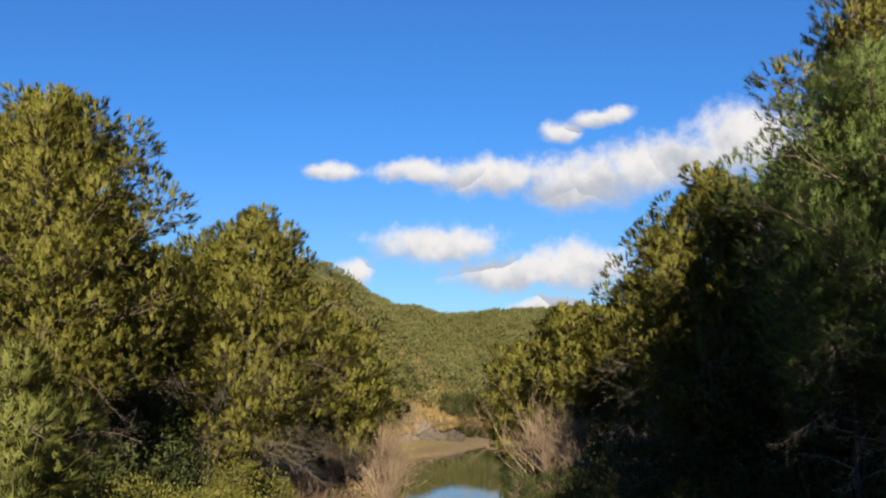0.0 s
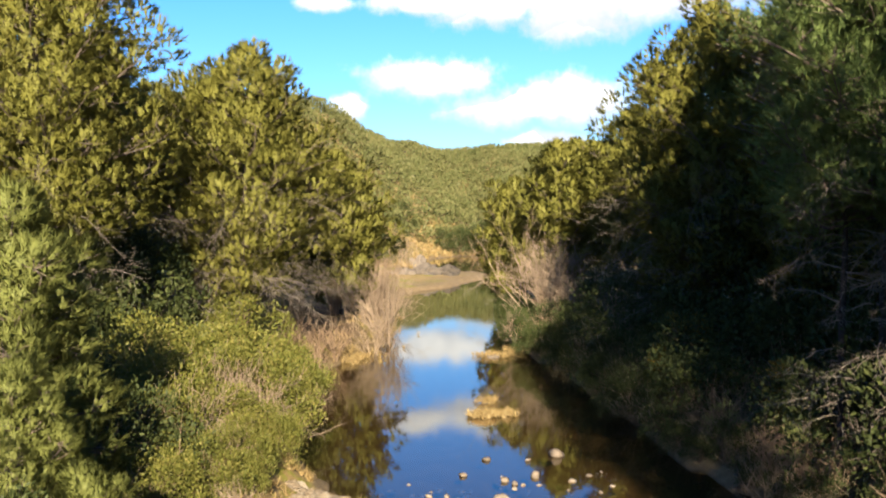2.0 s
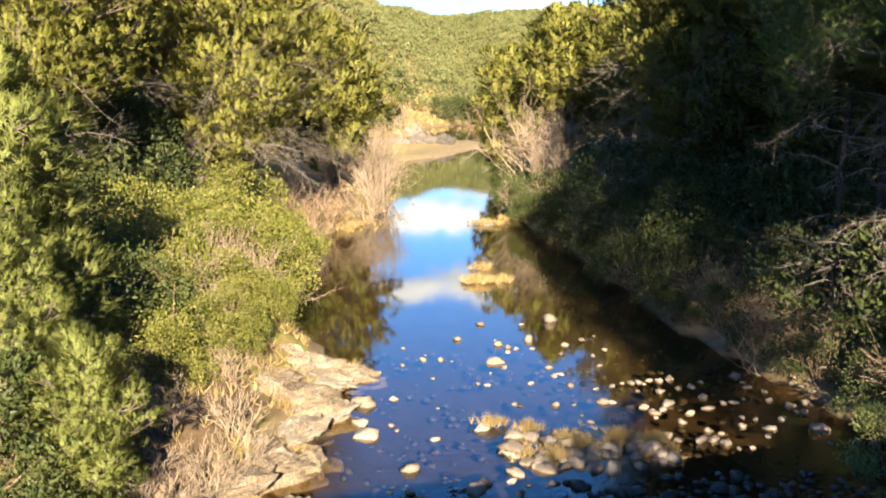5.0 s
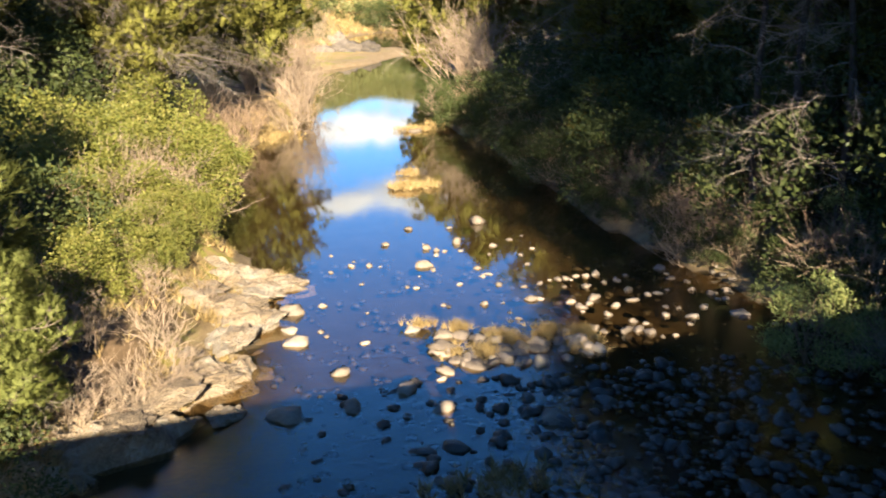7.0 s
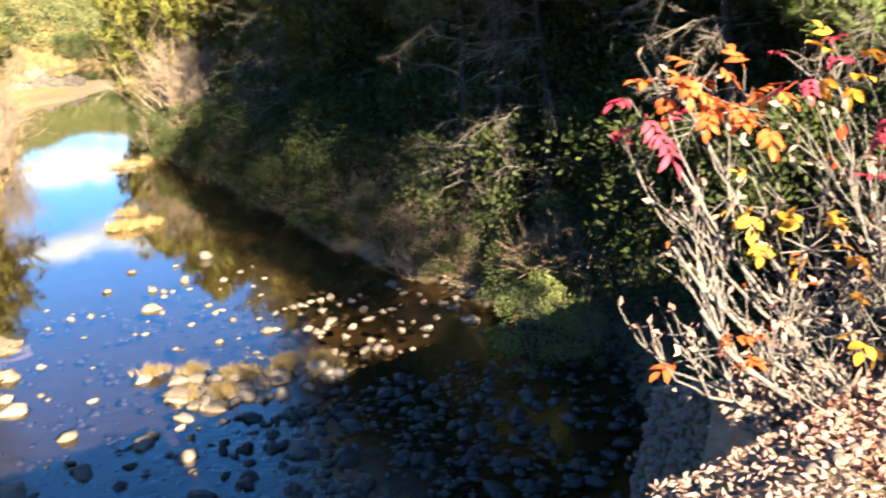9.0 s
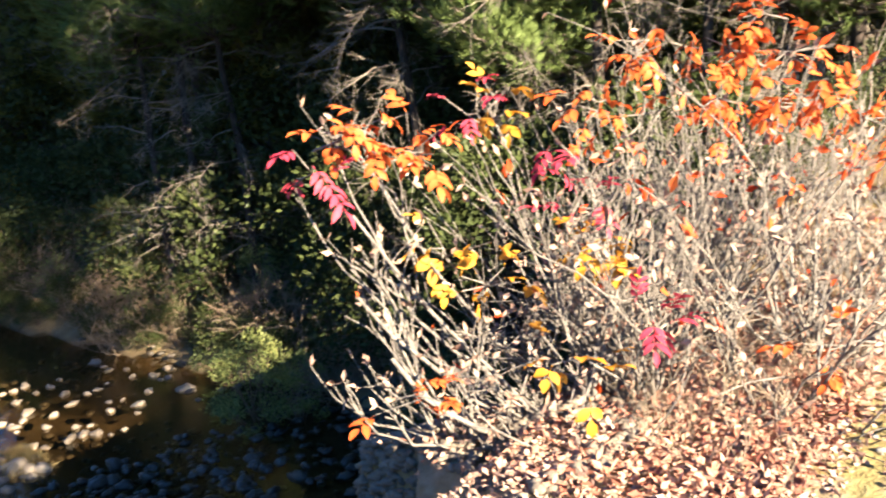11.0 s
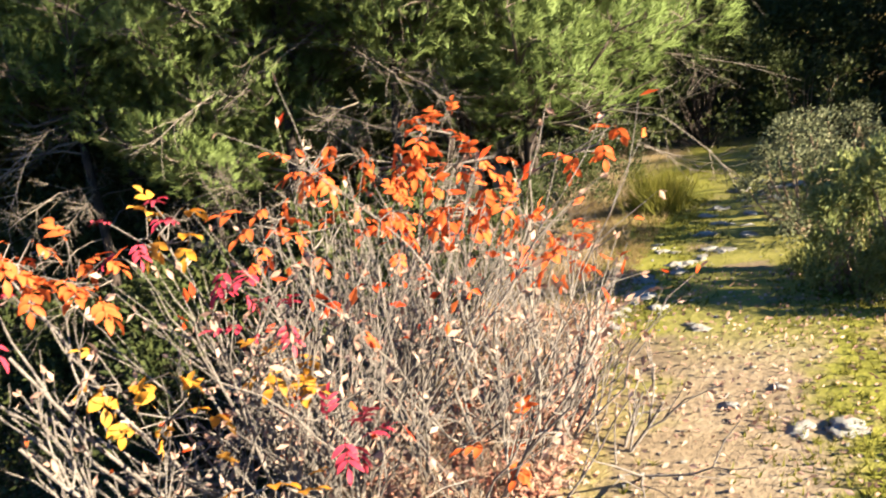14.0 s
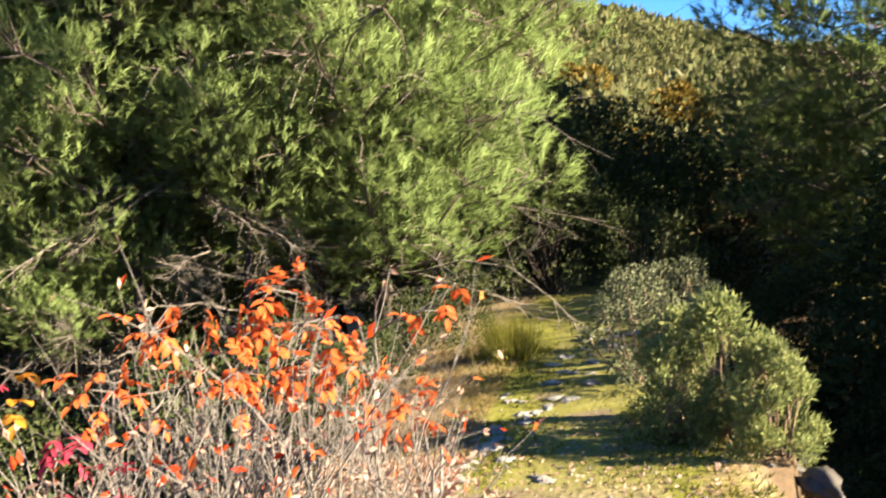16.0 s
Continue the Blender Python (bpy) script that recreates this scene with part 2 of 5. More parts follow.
def path_coords(x, y):
    """Along and across the track (the bridge's line goes on as the track)."""
    return x * PATH_DIR.x + (y - 0.35) * PATH_DIR.y, -x * PATH_DIR.y + (y - 0.35) * PATH_DIR.x


def land(x, y):
    """Height of the ground; works on arrays."""
    x, y = np.asarray(x, float), np.asarray(y, float)
    xl, xr = lerp(y, LEFT), lerp(y, RIGHT)
    dl, dr = xl - x, x - xr
    wide = np.maximum(xr - xl, 0.1)
    inside = np.minimum(-dl, -dr)
    bed = -0.12 - 0.5 * smooth(inside, 0, 2.5) * (1 - 0.75 * smooth(-y, -17, -11))
    bed = np.where(y < 13, bed * 0.55 + 0.06 * wavy(x * 2, y * 2), bed)
    bar = smooth(y, 70, 76) * (1 - smooth(y, 100, 125))
    left = 0.15 + 0.9 * smooth(dl, 0, 1.6) + 2.0 * smooth(dl, 2, 12) + 3 * smooth(dl, 18, 70) + 10 * smooth(dl, 60, 180)
    left = left * (1 - 0.7 * bar * (1 - smooth(dl, 10, 30)))
    far = smooth(y, 130, 260)
    right = 0.10 + 0.8 * smooth(dr, 0, 2.5) + 1.6 * smooth(dr, 2, 9) + 5.5 * smooth(dr, 10, 32)
    hill = 17.5 * smooth(x, 26, 115) * smooth(y, -16, 46) * (1 - smooth(y, 55, 130)) + (10 * smooth(x, 55, 140) + 14 * smooth(x, 120, 320)) * (1 - 0.7 * smooth(y, 60, 160))
    right = right + hill
    h = np.where(dl > 0, left, np.where(dr > 0, right, bed))
    h = h + 21 * smooth(y, 150, 300) * (1 - 0.2 * smooth(x, 6, 28)) + 21 * smooth(18 - x, 0, 34) * smooth(y, 112, 185) * (1 - 0.6 * smooth(y, 170, 260))
    rough = 0.10 * wavy(x, y) * np.where((dl > 0) | (dr > 0), 1, 0.25) + 1.2 * far * wavy(x * 0.05, y * 0.05)
    h = h + rough * np.clip(np.maximum(dl, dr) * 0.6 + 0.2, 0.1, 1)
    # the causeway that carries the track to the bridge
    u, v = path_coords(x, y)
    v = v - 0.5 * smooth(u, 8, 16)
    half_n = 1.85 + 0.10 * np.sin(u * 1.7) + 0.5 * smooth(u, 4, 9)
    crown = 4.36 + 0.04 * wavy(x * 1.3, y * 1.3) - 0.10 * smooth(np.abs(v - 0.4), 0.9, 2.2) + 0.05 * u * smooth(u, 6, 14) * 0.3
    drop = np.where(v > 0, smooth(v, half_n - 0.05, half_n + 1.0 + 1.1 * smooth(u, 5, 9)), smooth(-v, 0.92 + 0.1 * np.sin(u * 2.1), 1.45))
    lift = smooth(u, 1.75, 2.15) * (1 - drop)
    h = h + (np.maximum(crown, h) - h) * lift
    # its cobbled shoulder
    d = np.hypot((x - 2.8) / 0.5, (y - 3.15) / 0.7)
    return np.where(d < 2.0, np.maximum(h, 4.41 - 0.30 * (y - 2.6) - 4.4 * smooth(d, 0.4, 2.0)), h)



def mesh_from(name, verts, faces, material, parent=None, label="", flat=False, normals=None):
    """Links arrays of corners and faces (all of one size) as one mesh."""
    me = bpy.data.meshes.new(name)
    verts, faces = np.asarray(verts, np.float32).reshape(-1, 3), np.asarray(faces, np.int32)
    n, k = faces.shape
    me.vertices.add(len(verts))
    me.vertices.foreach_set("co", verts.ravel())
    me.loops.add(n * k)
    me.loops.foreach_set("vertex_index", faces.ravel())
    me.polygons.add(n)
    me.polygons.foreach_set("loop_start", np.arange(0, n * k, k, dtype=np.int32))
    me.polygons.foreach_set("use_smooth", np.full(n, not flat))
    me.update(calc_edges=True)
    if normals is not None:
        me.normals_split_custom_set_from_vertices(np.asarray(normals, np.float32))
    if isinstance(material, list):
        for m in material:
            me.materials.append(m)
    else:
        me.materials.append(material)
    ob = new(name, me)
    ob.parent = parent
    if label:
        tagged(ob, label)
    return ob


def part(name, bm, material, parent, label=""):
    """Links a bmesh as one mesh under a thing or a part."""
    me = bpy.data.meshes.new(name)
    bm.to_mesh(me)
    bm.free()
    me.materials.append(material)
    ob = new(name, me)
    ob.parent = parent
    if label:
        tagged(ob, label)
    return ob


def ground_build(k, pos):
    sep = k.n("ShaderNodeSeparateXYZ")
    k.put(sep.inputs[0], pos)
    x, y, z = sep.outputs
    big, mid, fine = k.noise(pos, 0.35, 5), k.noise(pos, 2.2, 5, 0.65), k.noise(pos, 22.0, 4, 0.7)
    soil = k.ramp(k.math("MULTIPLY_ADD", fine, 0.5, k.math("MULTIPLY", mid, 0.55)), [(0.3, (0.0702, 0.0486, 0.027)), (0.55, (0.162, 0.1188, 0.0702)), (0.75, (0.2376, 0.189, 0.1242))])
    green = k.ramp(k.math("MULTIPLY_ADD", fine, 0.5, k.math("MULTIPLY", mid, 0.5)), [(0.3, (0.0594, 0.0594, 0.00864)), (0.5, (0.1188, 0.1134, 0.01296)), (0.75, (0.1944, 0.1701, 0.0378))])
    straw = k.ramp(k.math("MULTIPLY_ADD", fine, 0.5, k.math("MULTIPLY", mid, 0.5)), [(0.3, (0.108, 0.0702, 0.027)), (0.55, (0.1944, 0.135, 0.054)), (0.75, (0.27, 0.2052, 0.0972))])
    silt = k.ramp(k.math("MULTIPLY_ADD", fine, 0.6, k.math("MULTIPLY", mid, 0.4)), [(0.3, (0.0196, 0.0128, 0.00648)), (0.55, (0.0507, 0.0351, 0.0185)), (0.8, (0.09, 0.0658, 0.0392))])
    litter = k.ramp(k.math("MULTIPLY_ADD", fine, 0.6, k.math("MULTIPLY", mid, 0.4)), [(0.3, (0.027, 0.01728, 0.00864)), (0.6, (0.0756, 0.0486, 0.0243)), (0.8, (0.1296, 0.0918, 0.0486))])
    # the track: bare soil down its middle, turf at both sides
    v = k.math("ADD", k.math("MULTIPLY", x, -0.18), k.math("MULTIPLY", k.math("SUBTRACT", y, 0.35), 0.984))
    wob = k.math("MULTIPLY_ADD", k.math("SUBTRACT", mid, 0.5), 1.1, v)
    turf = k.math("MAXIMUM", k.math("MAXIMUM", k.step(wob, 0.45, 0.75), k.step(wob, -0.05, -0.3)), k.math("MULTIPLY", k.step(x, 5.0, 6.2), 0.85))
    turf = k.math("MULTIPLY", turf, k.step(mid, 0.30, 0.44))
    track = k.mix(turf, soil, green)
    verge = k.math("MAXIMUM", k.step(k.math("MULTIPLY_ADD", k.math("SUBTRACT", big, 0.5), 0.8, v), 1.25, 1.6), k.math("MULTIPLY", k.step(x, 5.2, 4.4), k.step(k.math("MULTIPLY_ADD", k.math("SUBTRACT", mid, 0.5), 0.6, v), 0.5, 0.8)))
    track = k.mix(verge, track, k.mix(k.step(mid, 0.4, 0.6), straw, soil))
    track = k.mix(k.step(wob, -0.45, -0.75), track, k.mix(k.step(mid, 0.4, 0.6), straw, soil))
    track = k.mix(k.step(v, -0.72, -0.84), track, litter)
    wood = k.mix(k.step(big, 0.4, 0.6), litter, k.mix(k.step(mid, 0.45, 0.6), straw, green))
    wood = k.mix(k.step(y, 66.0, 72.0), wood, k.mix(k.step(k.math("MULTIPLY_ADD", k.step(y, 84.0, 72.0), 0.3, big), 0.5, 0.64), straw, green))
    wood = k.mix(k.step(y, 100.0, 140.0), wood, k.mix(k.step(big, 0.4, 0.62), k.mix(0.5, green, litter), straw))
    on_track = k.math("MULTIPLY", k.step(z, 3.3, 3.9), k.math("MULTIPLY", k.step(x, 1.0, 1.6), k.math("MULTIPLY", k.step(x, 19.0, 15.0), k.step(y, 6.0, 5.0))))
    land_col = k.mix(on_track, wood, track)
    shore = k.mix(k.step(z, 0.25, 0.45), k.mix(0.3, k.mix(0.5, straw, soil), litter), land_col)
    return k.mix(k.step(z, -0.03, 0.06), silt, shore), k.math("ADD", fine, mid)


M["ground"] = surface("ground", ground_build, 0.9, (0.5, 0.035), 0.15)


def stretch(*spans):
    out = []
    for lo, hi, step in spans:
        out += list(np.arange(lo, hi, step))
    return np.array(out + [spans[-1][1]])


gx = stretch((-900, -300, 60), (-300, -60, 12), (-60, -14, 2.0), (-14, -6, 0.6), (-6, 20, 0.36), (20, 60, 1.2), (60, 300, 8), (300, 900, 60))
gy = stretch((-700, -100, 60), (-100, -12, 4), (-12, -2, 0.6), (-2, 24, 0.36), (24, 50, 0.5), (50, 150, 1.5), (150, 400, 6), (400, 1400, 60))
X, Y = np.meshgrid(gx, gy)
Z = land(X, Y)
nx, ny = len(gx), len(gy)
idx = np.arange(nx * ny).reshape(ny, nx)
quads = np.stack([idx[:-1, :-1], idx[:-1, 1:], idx[1:, 1:], idx[1:, :-1]], -1).reshape(-1, 4)
ground = mesh_from("ground", np.stack([X, Y, Z], -1), quads, M["ground"])


def ground_top(x, y, columns=gx, lines=gy, heights=Z):
    """Height of the ground's own mesh between its grid points."""
    i, j = np.searchsorted(columns, x) - 1, np.searchsorted(lines, y) - 1
    u, v = (x - columns[i]) / (columns[i + 1] - columns[i]), (y - lines[j]) / (lines[j + 1] - lines[j])
    return (heights[j, i] * (1 - u) + heights[j, i + 1] * u) * (1 - v) + (heights[j + 1, i] * (1 - u) + heights[j + 1, i + 1] * u) * v


tagged(ground, "earth banks, leaf litter, turf track and wooded hills", "ground", kind="structure")


# ---- the river ----
def water_material():
    m = bpy.data.materials.new("river_water")
    m.use_nodes = True
    k = Nodes(m.node_tree)
    pos = k.n("ShaderNodeNewGeometry").outputs["Position"]
    sep = k.n("ShaderNodeSeparateXYZ")
    k.put(sep.inputs[0], pos)
    ripple = k.math("ADD", k.math("MULTIPLY", k.noise(pos, 2.4, 3), 0.5), k.math("MULTIPLY", k.noise(pos, 9.0, 3), 0.5))
    lively = k.step(k.math("MULTIPLY_ADD", k.math("SUBTRACT", k.noise(pos, 0.6, 2), 0.5), 6.0, sep.outputs[1]), 19.0, 11.0, 0.012, 0.35)
    bm = k.n("ShaderNodeBump")
    k.put(bm.inputs["Strength"], lively)
    bm.inputs["Distance"].default_value = 0.06
    k.put(bm.inputs["Height"], ripple)
    body = k.n("ShaderNodeBsdfTransparent")
    body.inputs[0].default_value = (0.62, 0.54, 0.40, 1)
    gl = k.n("ShaderNodeBsdfGlossy")
    gl.inputs["Color"].default_value = (0.95, 0.97, 0.92, 1)
    gl.inputs["Roughness"].default_value = 0.015
    k.put(gl.inputs["Normal"], bm.outputs[0])
    fr = k.n("ShaderNodeLayerWeight")
    fr.inputs["Blend"].default_value = 0.5
    k.put(fr.inputs["Normal"], bm.outputs[0])
    gloss = k.math("MULTIPLY_ADD", k.math("POWER", fr.outputs["Facing"], 4.6), 0.97, 0.025)
    mx = k.n("ShaderNodeMixShader")
    k.put(mx.inputs[0], gloss)
    k.put(mx.inputs[1], body.outputs[0])
    k.put(mx.inputs[2], gl.outputs[0])
    k.put(k.n("ShaderNodeOutputMaterial").inputs[0], mx.outputs[0])
    return m


M["water"] = water_material()
wy = np.concatenate([np.arange(-40, 60, 1.0), np.arange(60, 156, 2.0)])
wl, wr = lerp(wy, LEFT) - 1.2, lerp(wy, RIGHT) + 1.2
wv = np.concatenate([np.stack([wl, wy, np.zeros_like(wy)], 1), np.stack([wr, wy, np.zeros_like(wy)], 1)])
n = len(wy)
wf = np.stack([np.arange(n - 1), np.arange(n - 1) + n, np.arange(n - 1) + n + 1, np.arange(n - 1) + 1], 1)
tagged(mesh_from("water", wv, wf, M["water"]), "still dark river water mirroring sky and pines", "river", kind="structure")

# ---- growing things ----


def unit(v):
    return v / np.maximum(np.linalg.norm(v, axis=-1, keepdims=True), 1e-9)


def blades(rng, base, axis, count, spread, length, width, along=0.0):
    """Narrow triangles that start at base (n, 3) and fan out about axis (n, 3): corners (n * count * 3, 3)."""
    n = len(base)
    p = np.repeat(base, count, 0)
    a = np.repeat(axis, count, 0)
    d = unit(a + spread * rng.normal(size=(n * count, 3)))
    ln = length * rng.uniform(0.6, 1.25, (n * count, 1))
    p = p + a * rng.uniform(-along, along, (n * count, 1))
    side = unit(np.cross(d, rng.normal(size=(n * count, 3)))) * (width * 0.5 * rng.uniform(0.7, 1.3, (n * count, 1)))
    return np.stack([p - side, p + side, p + d * ln], 1).reshape(-1, 3)


def leaves(rng, base, axis, length, width, droop=0.0):
    """One pointed four-cornered leaf, folded a little along its rib, at each base."""
    n = len(base)
    d = unit(axis + 0.7 * rng.normal(size=(n, 3)) + np.array([0, 0, -droop]))
    s = unit(np.cross(d, rng.normal(size=(n, 3))))
    k = rng.uniform(0.65, 1.3, (n, 1))
    mid = base + d * (length * 0.45) * k
    up = np.cross(s, d) * width * 0.15
    return np.stack([base, mid + s * (width * 0.5) * k + up, base + d * length * k, mid - s * (width * 0.5) * k + up], 1).reshape(-1, 3)


def fans(corners, k):
    return np.arange(len(corners), dtype=np.int32).reshape(-1, k)


def tubes(lines, sides=5):
    """Tapered tubes along polylines [(points, radii)], as corners and quads."""
    vs, fs, at = [], [], 0
    ring = np.linspace(0, 2 * np.pi, sides, endpoint=False)
    for pts, radii in lines:
        pts, radii = np.asarray(pts, float), np.asarray(radii, float)
        tan = unit(np.gradient(pts, axis=0))
        ref = np.array([1.0, 0.1, 0.05]) if abs(tan[0][2]) > 0.8 else np.array([0.05, 0.1, 1.0])
        a = unit(np.cross(tan, ref))
        b = np.cross(tan, a)
        v = pts[:, None] + radii[:, None, None] * (a[:, None] * np.cos(ring)[None, :, None] + b[:, None] * np.sin(ring)[None, :, None])
        m = len(pts)
        i = np.arange(m * sides).reshape(m, sides) + at
        j = np.roll(i, -1, 1)
        vs.append(v.reshape(-1, 3))
        fs.append(np.stack([i[:-1], j[:-1], j[1:], i[1:]], -1).reshape(-1, 4))
        at += m * sides
    return np.concatenate(vs), np.concatenate(fs)


def crooked(rng, a, b, n, amount):
    """A line from a to b in n steps with bends in it."""
    t = np.linspace(0, 1, n)[:, None]
    off = rng.normal(size=(n, 3)) * amount
    off[0] = off[-1] = 0
    return a + (b - a) * t + np.cumsum(off, 0) * np.sin(np.pi * t) * 0.6


def twigs_along(rng, line, radius, count, length, out):
    """Side twigs along a limb, each with a few finer ones."""
    for _ in range(count):
        k = rng.uniform(0.2, 1.0) * (len(line) - 1)
        i = min(int(k), len(line) - 2)
        p = line[i] + (line[i + 1] - line[i]) * (k - i)
        d = unit(unit(line[i + 1] - line[i]) * 0.9 + rng.normal(size=3) * 0.55)
        q = p + d * length * rng.uniform(0.4, 1.0)
        tw = crooked(rng, p, q, 3, length * 0.06)
        out.append((tw, np.linspace(radius * 0.45, radius * 0.18, 3)))
        for _ in range(2):
            e = tw[1] + unit(d + rng.normal(size=3) * 0.6) * length * rng.uniform(0.25, 0.6)
            out.append((np.array([tw[1], e]), np.array([radius * 0.25, radius * 0.1])))


def pine_profile(u, kind):
    """Width of the crown at the height u (0 base, 1 top), as a share of its greatest width."""
    if kind == "round":
        return np.clip(np.sqrt(np.clip(1 - (u * 1.02) ** 2.6, 0, 1)) * (0.55 + 0.45 * np.clip(u / 0.35, 0, 1)), 0.05, 1)
    return np.clip((1 - u) ** 0.75 * (0.5 + 0.5 * np.clip(u / 0.2, 0, 1)) + 0.06, 0.06, 1)


def facing_out(corners, n):
    """Turns triangles so that their fronts look along n."""
    c = corners.reshape(-1, 3, 3).copy()
    back = (np.cross(c[:, 1] - c[:, 0], c[:, 2] - c[:, 0]) * n).sum(1) < 0
    c[back] = c[back][:, [1, 0, 2]]
    return c.reshape(-1, 3)


def pine(name, label, height, base, radius, kind="round", seed=1, pads=60, tufts_each=24, needles=40, length=0.3, width=0.022, bare=14, lean=(0, 0), material="needles", group="riverside pines", twigs=14, dead_z=(0.45, 0.3), loose=0.1, girth=0.0095, reach=0.95):
    """A pine: tapered trunk, limbs, dead lower twigs and a crown of needle shoots gathered in lobes. It stands at its own origin."""
    rng = np.random.default_rng(seed)
    tree = new(name)
    top = np.array([lean[0], lean[1], height])
    trunk = crooked(rng, np.array([0, 0, -0.3]), top * 0.96, 9, 0.10)
    tr = girth * height + 0.01
    v, f = tubes([(trunk, np.linspace(tr, tr * 0.15, 9) ** 1.0)], 8)
    mesh_from("trunk", v, f, M["bark"], tree)

    def stem(z):
        k = np.clip((z + 0.3) / (top[2] * 0.96 + 0.3), 0, 1) * 8
        i = min(int(k), 7)
        return trunk[i] + (trunk[i + 1] - trunk[i]) * (k - i)

    limbs, dead, corner, facing = [], [], [], []

    def brushes(p, d, out, m_needles, spread):
        """Tufts of needles at p, on the outside (d) of their lobe."""
        m = len(p)
        ax = unit(d * 0.7 + np.array([0, 0, 0.6]) + out * 0.25 + rng.normal(size=(m, 3)) * 0.2)
        ln = length * rng.uniform(0.75, 1.25, (m, 1))
        pp, aa, ll = np.repeat(p, m_needles, 0), np.repeat(ax, m_needles, 0), np.repeat(ln, m_needles, 0)
        way = unit(aa + spread * rng.normal(size=pp.shape))
        pp = pp + aa * ll * rng.uniform(-0.35, 0.5, (len(pp), 1))
        side = unit(np.cross(way, rng.normal(size=pp.shape))) * width * 0.5
        n = unit(np.repeat(unit(d + out * 0.12), m_needles, 0) + 0.22 * (way - aa) + rng.normal(size=pp.shape) * loose)
        cor = np.stack([pp - side, pp + side, pp + way * ll * rng.uniform(0.6, 0.95, (len(pp), 1))], 1).reshape(-1, 3)
        corner.append(facing_out(cor, n))
        facing.append(np.repeat(n, 3, 0))

    # boughs in whorls; each bears rounded lobes of needle brushes on its outer part
    for i in range(pads):
        u = min((int(i / 5) * 5 + rng.uniform(0, 3.0)) / pads, 1.0)
        u = min(1 - (1 - u) ** (0.85 if kind == "round" else 1.15), 0.99)
        env = radius * float(pine_profile(np.array(u), kind)) * rng.uniform(0.74, 1.1)
        ang = i * 2.399 + rng.uniform(-0.35, 0.35)
        if math.sin(2 * ang + seed + 0.7 * u * height) * math.sin(1.1 * u * height + seed + ang) > 0.35:
            env *= 0.6
        outw = np.array([math.cos(ang), math.sin(ang), 0.0])
        across = np.array([-outw[1], outw[0], 0.0])
        z = base + (height - base) * u
        root = stem(max(z - 0.25 * env, base * 0.7))
        tip = stem(z) + outw * env + np.array([0, 0, (0.22 * u - 0.06) * env + rng.uniform(-0.15, 0.15)])
        limb = crooked(rng, root, tip, 6, 0.03 * env)
        limb[1:-1, 2] -= 0.06 * env * np.sin(np.linspace(0, np.pi, 6))[1:-1]
        limbs.append((limb, np.linspace(0.008 * radius + 0.008, 0.008, 6)))
        lobes = max(2, int(round(1.2 + 1.15 * env)))
        for j in range(lobes):
            f = 1.0 - 0.62 * (j / lobes) ** 0.9
            k = f * 5
            a = min(int(k), 4)
            lr = (0.24 + 0.105 * radius) * rng.uniform(0.7, 1.25) * (1.0 - 0.22 * u)
            mid = limb[a] + (limb[a + 1] - limb[a]) * (k - a) + across * rng.normal() * 0.30 * env * (1.1 - 0.4 * f) * 0.6 - outw * lr * 0.5 + np.array([0, 0, 0.12 + 0.1 * rng.normal()])
            m = max(int(tufts_each / lobes * (lr / (0.24 + 0.105 * radius)) ** 2), 5)
            d = unit(rng.normal(size=(m, 3)) + outw * 0.4 + np.array([0, 0, 0.35]))
            p = mid + d * lr * rng.uniform(0.72, 1.08, (m, 1)) * np.array([1.05, 1.05, 0.82])
            limbs.append((np.array([limb[max(a - 1, 0)], (limb[a] + mid) / 2, mid]), np.array([0.016, 0.011, 0.006])))
            for q in range(0, m, 9):
                limbs.append((np.array([mid, (mid + p[q]) / 2 + rng.normal(size=3) * 0.04, p[q]]), np.array([0.009, 0.007, 0.004])))
            brushes(p, d, outw, needles, 0.42)
    # brushes deeper inside, along the stem
    m = int(pads * tufts_each * 0.22)
    uu = rng.uniform(0.03, 0.97, m)
    an, q = rng.uniform(0, 6.28, m), np.sqrt(rng.uniform(0, 1, m)) * radius * 0.66 * pine_profile(uu, kind)
    n = unit(np.stack([np.cos(an), np.sin(an), 0.2 + 0 * an], 1))
    p = np.stack([stem(zz) for zz in base + (height - base) * uu]) + np.stack([np.cos(an) * q, np.sin(an) * q, 0 * q], 1)
    brushes(p, n, n * 0.2, max(needles * 2 // 3, 6), 0.8)
    # a leader with a few upright candles at the very top
    m = 26
    d = unit(rng.normal(size=(m, 3)) + np.array([0, 0, 0.8]))
    brushes(stem(height * 0.97) + d * (0.16 + 0.07 * radius) * np.array([1, 1, 1.3]), d, np.array([0.0, 0, 0]), needles, 0.5)
    for i in range(bare):
        ang, z = rng.uniform(0, 6.28), rng.uniform(base * dead_z[0], base + (height - base) * dead_z[1])
        ln = radius * rng.uniform(0.55, 1.0) * reach
        e = stem(z) + np.array([math.cos(ang) * ln, math.sin(ang) * ln, rng.uniform(-0.5, 0.15) * ln])
        line = crooked(rng, stem(z), e, 6, 0.10) + np.array([0, 0, 0.10 * ln]) * np.sin(np.linspace(0, np.pi, 6))[:, None]
        dead.append((line, np.linspace(0.018, 0.004, 6)))
        twigs_along(rng, line, 0.011 if twigs < 20 else 0.008, twigs, ln * 0.34, dead)
    v, f = tubes(limbs, 3)
    mesh_from("limbwork", v, f, M["limb"], tree)
    v, f = tubes(dead, 3)
    mesh_from("dead_brushwood", v, f, M["twig_grey"], tree, "weathered grey dead twigs")
    corner = np.concatenate(corner)
    mesh_from("crown", corner, fans(corner, 3), M[material], tree, normals=np.concatenate(facing))
    return tagged(tree, label, "pine tree", group)


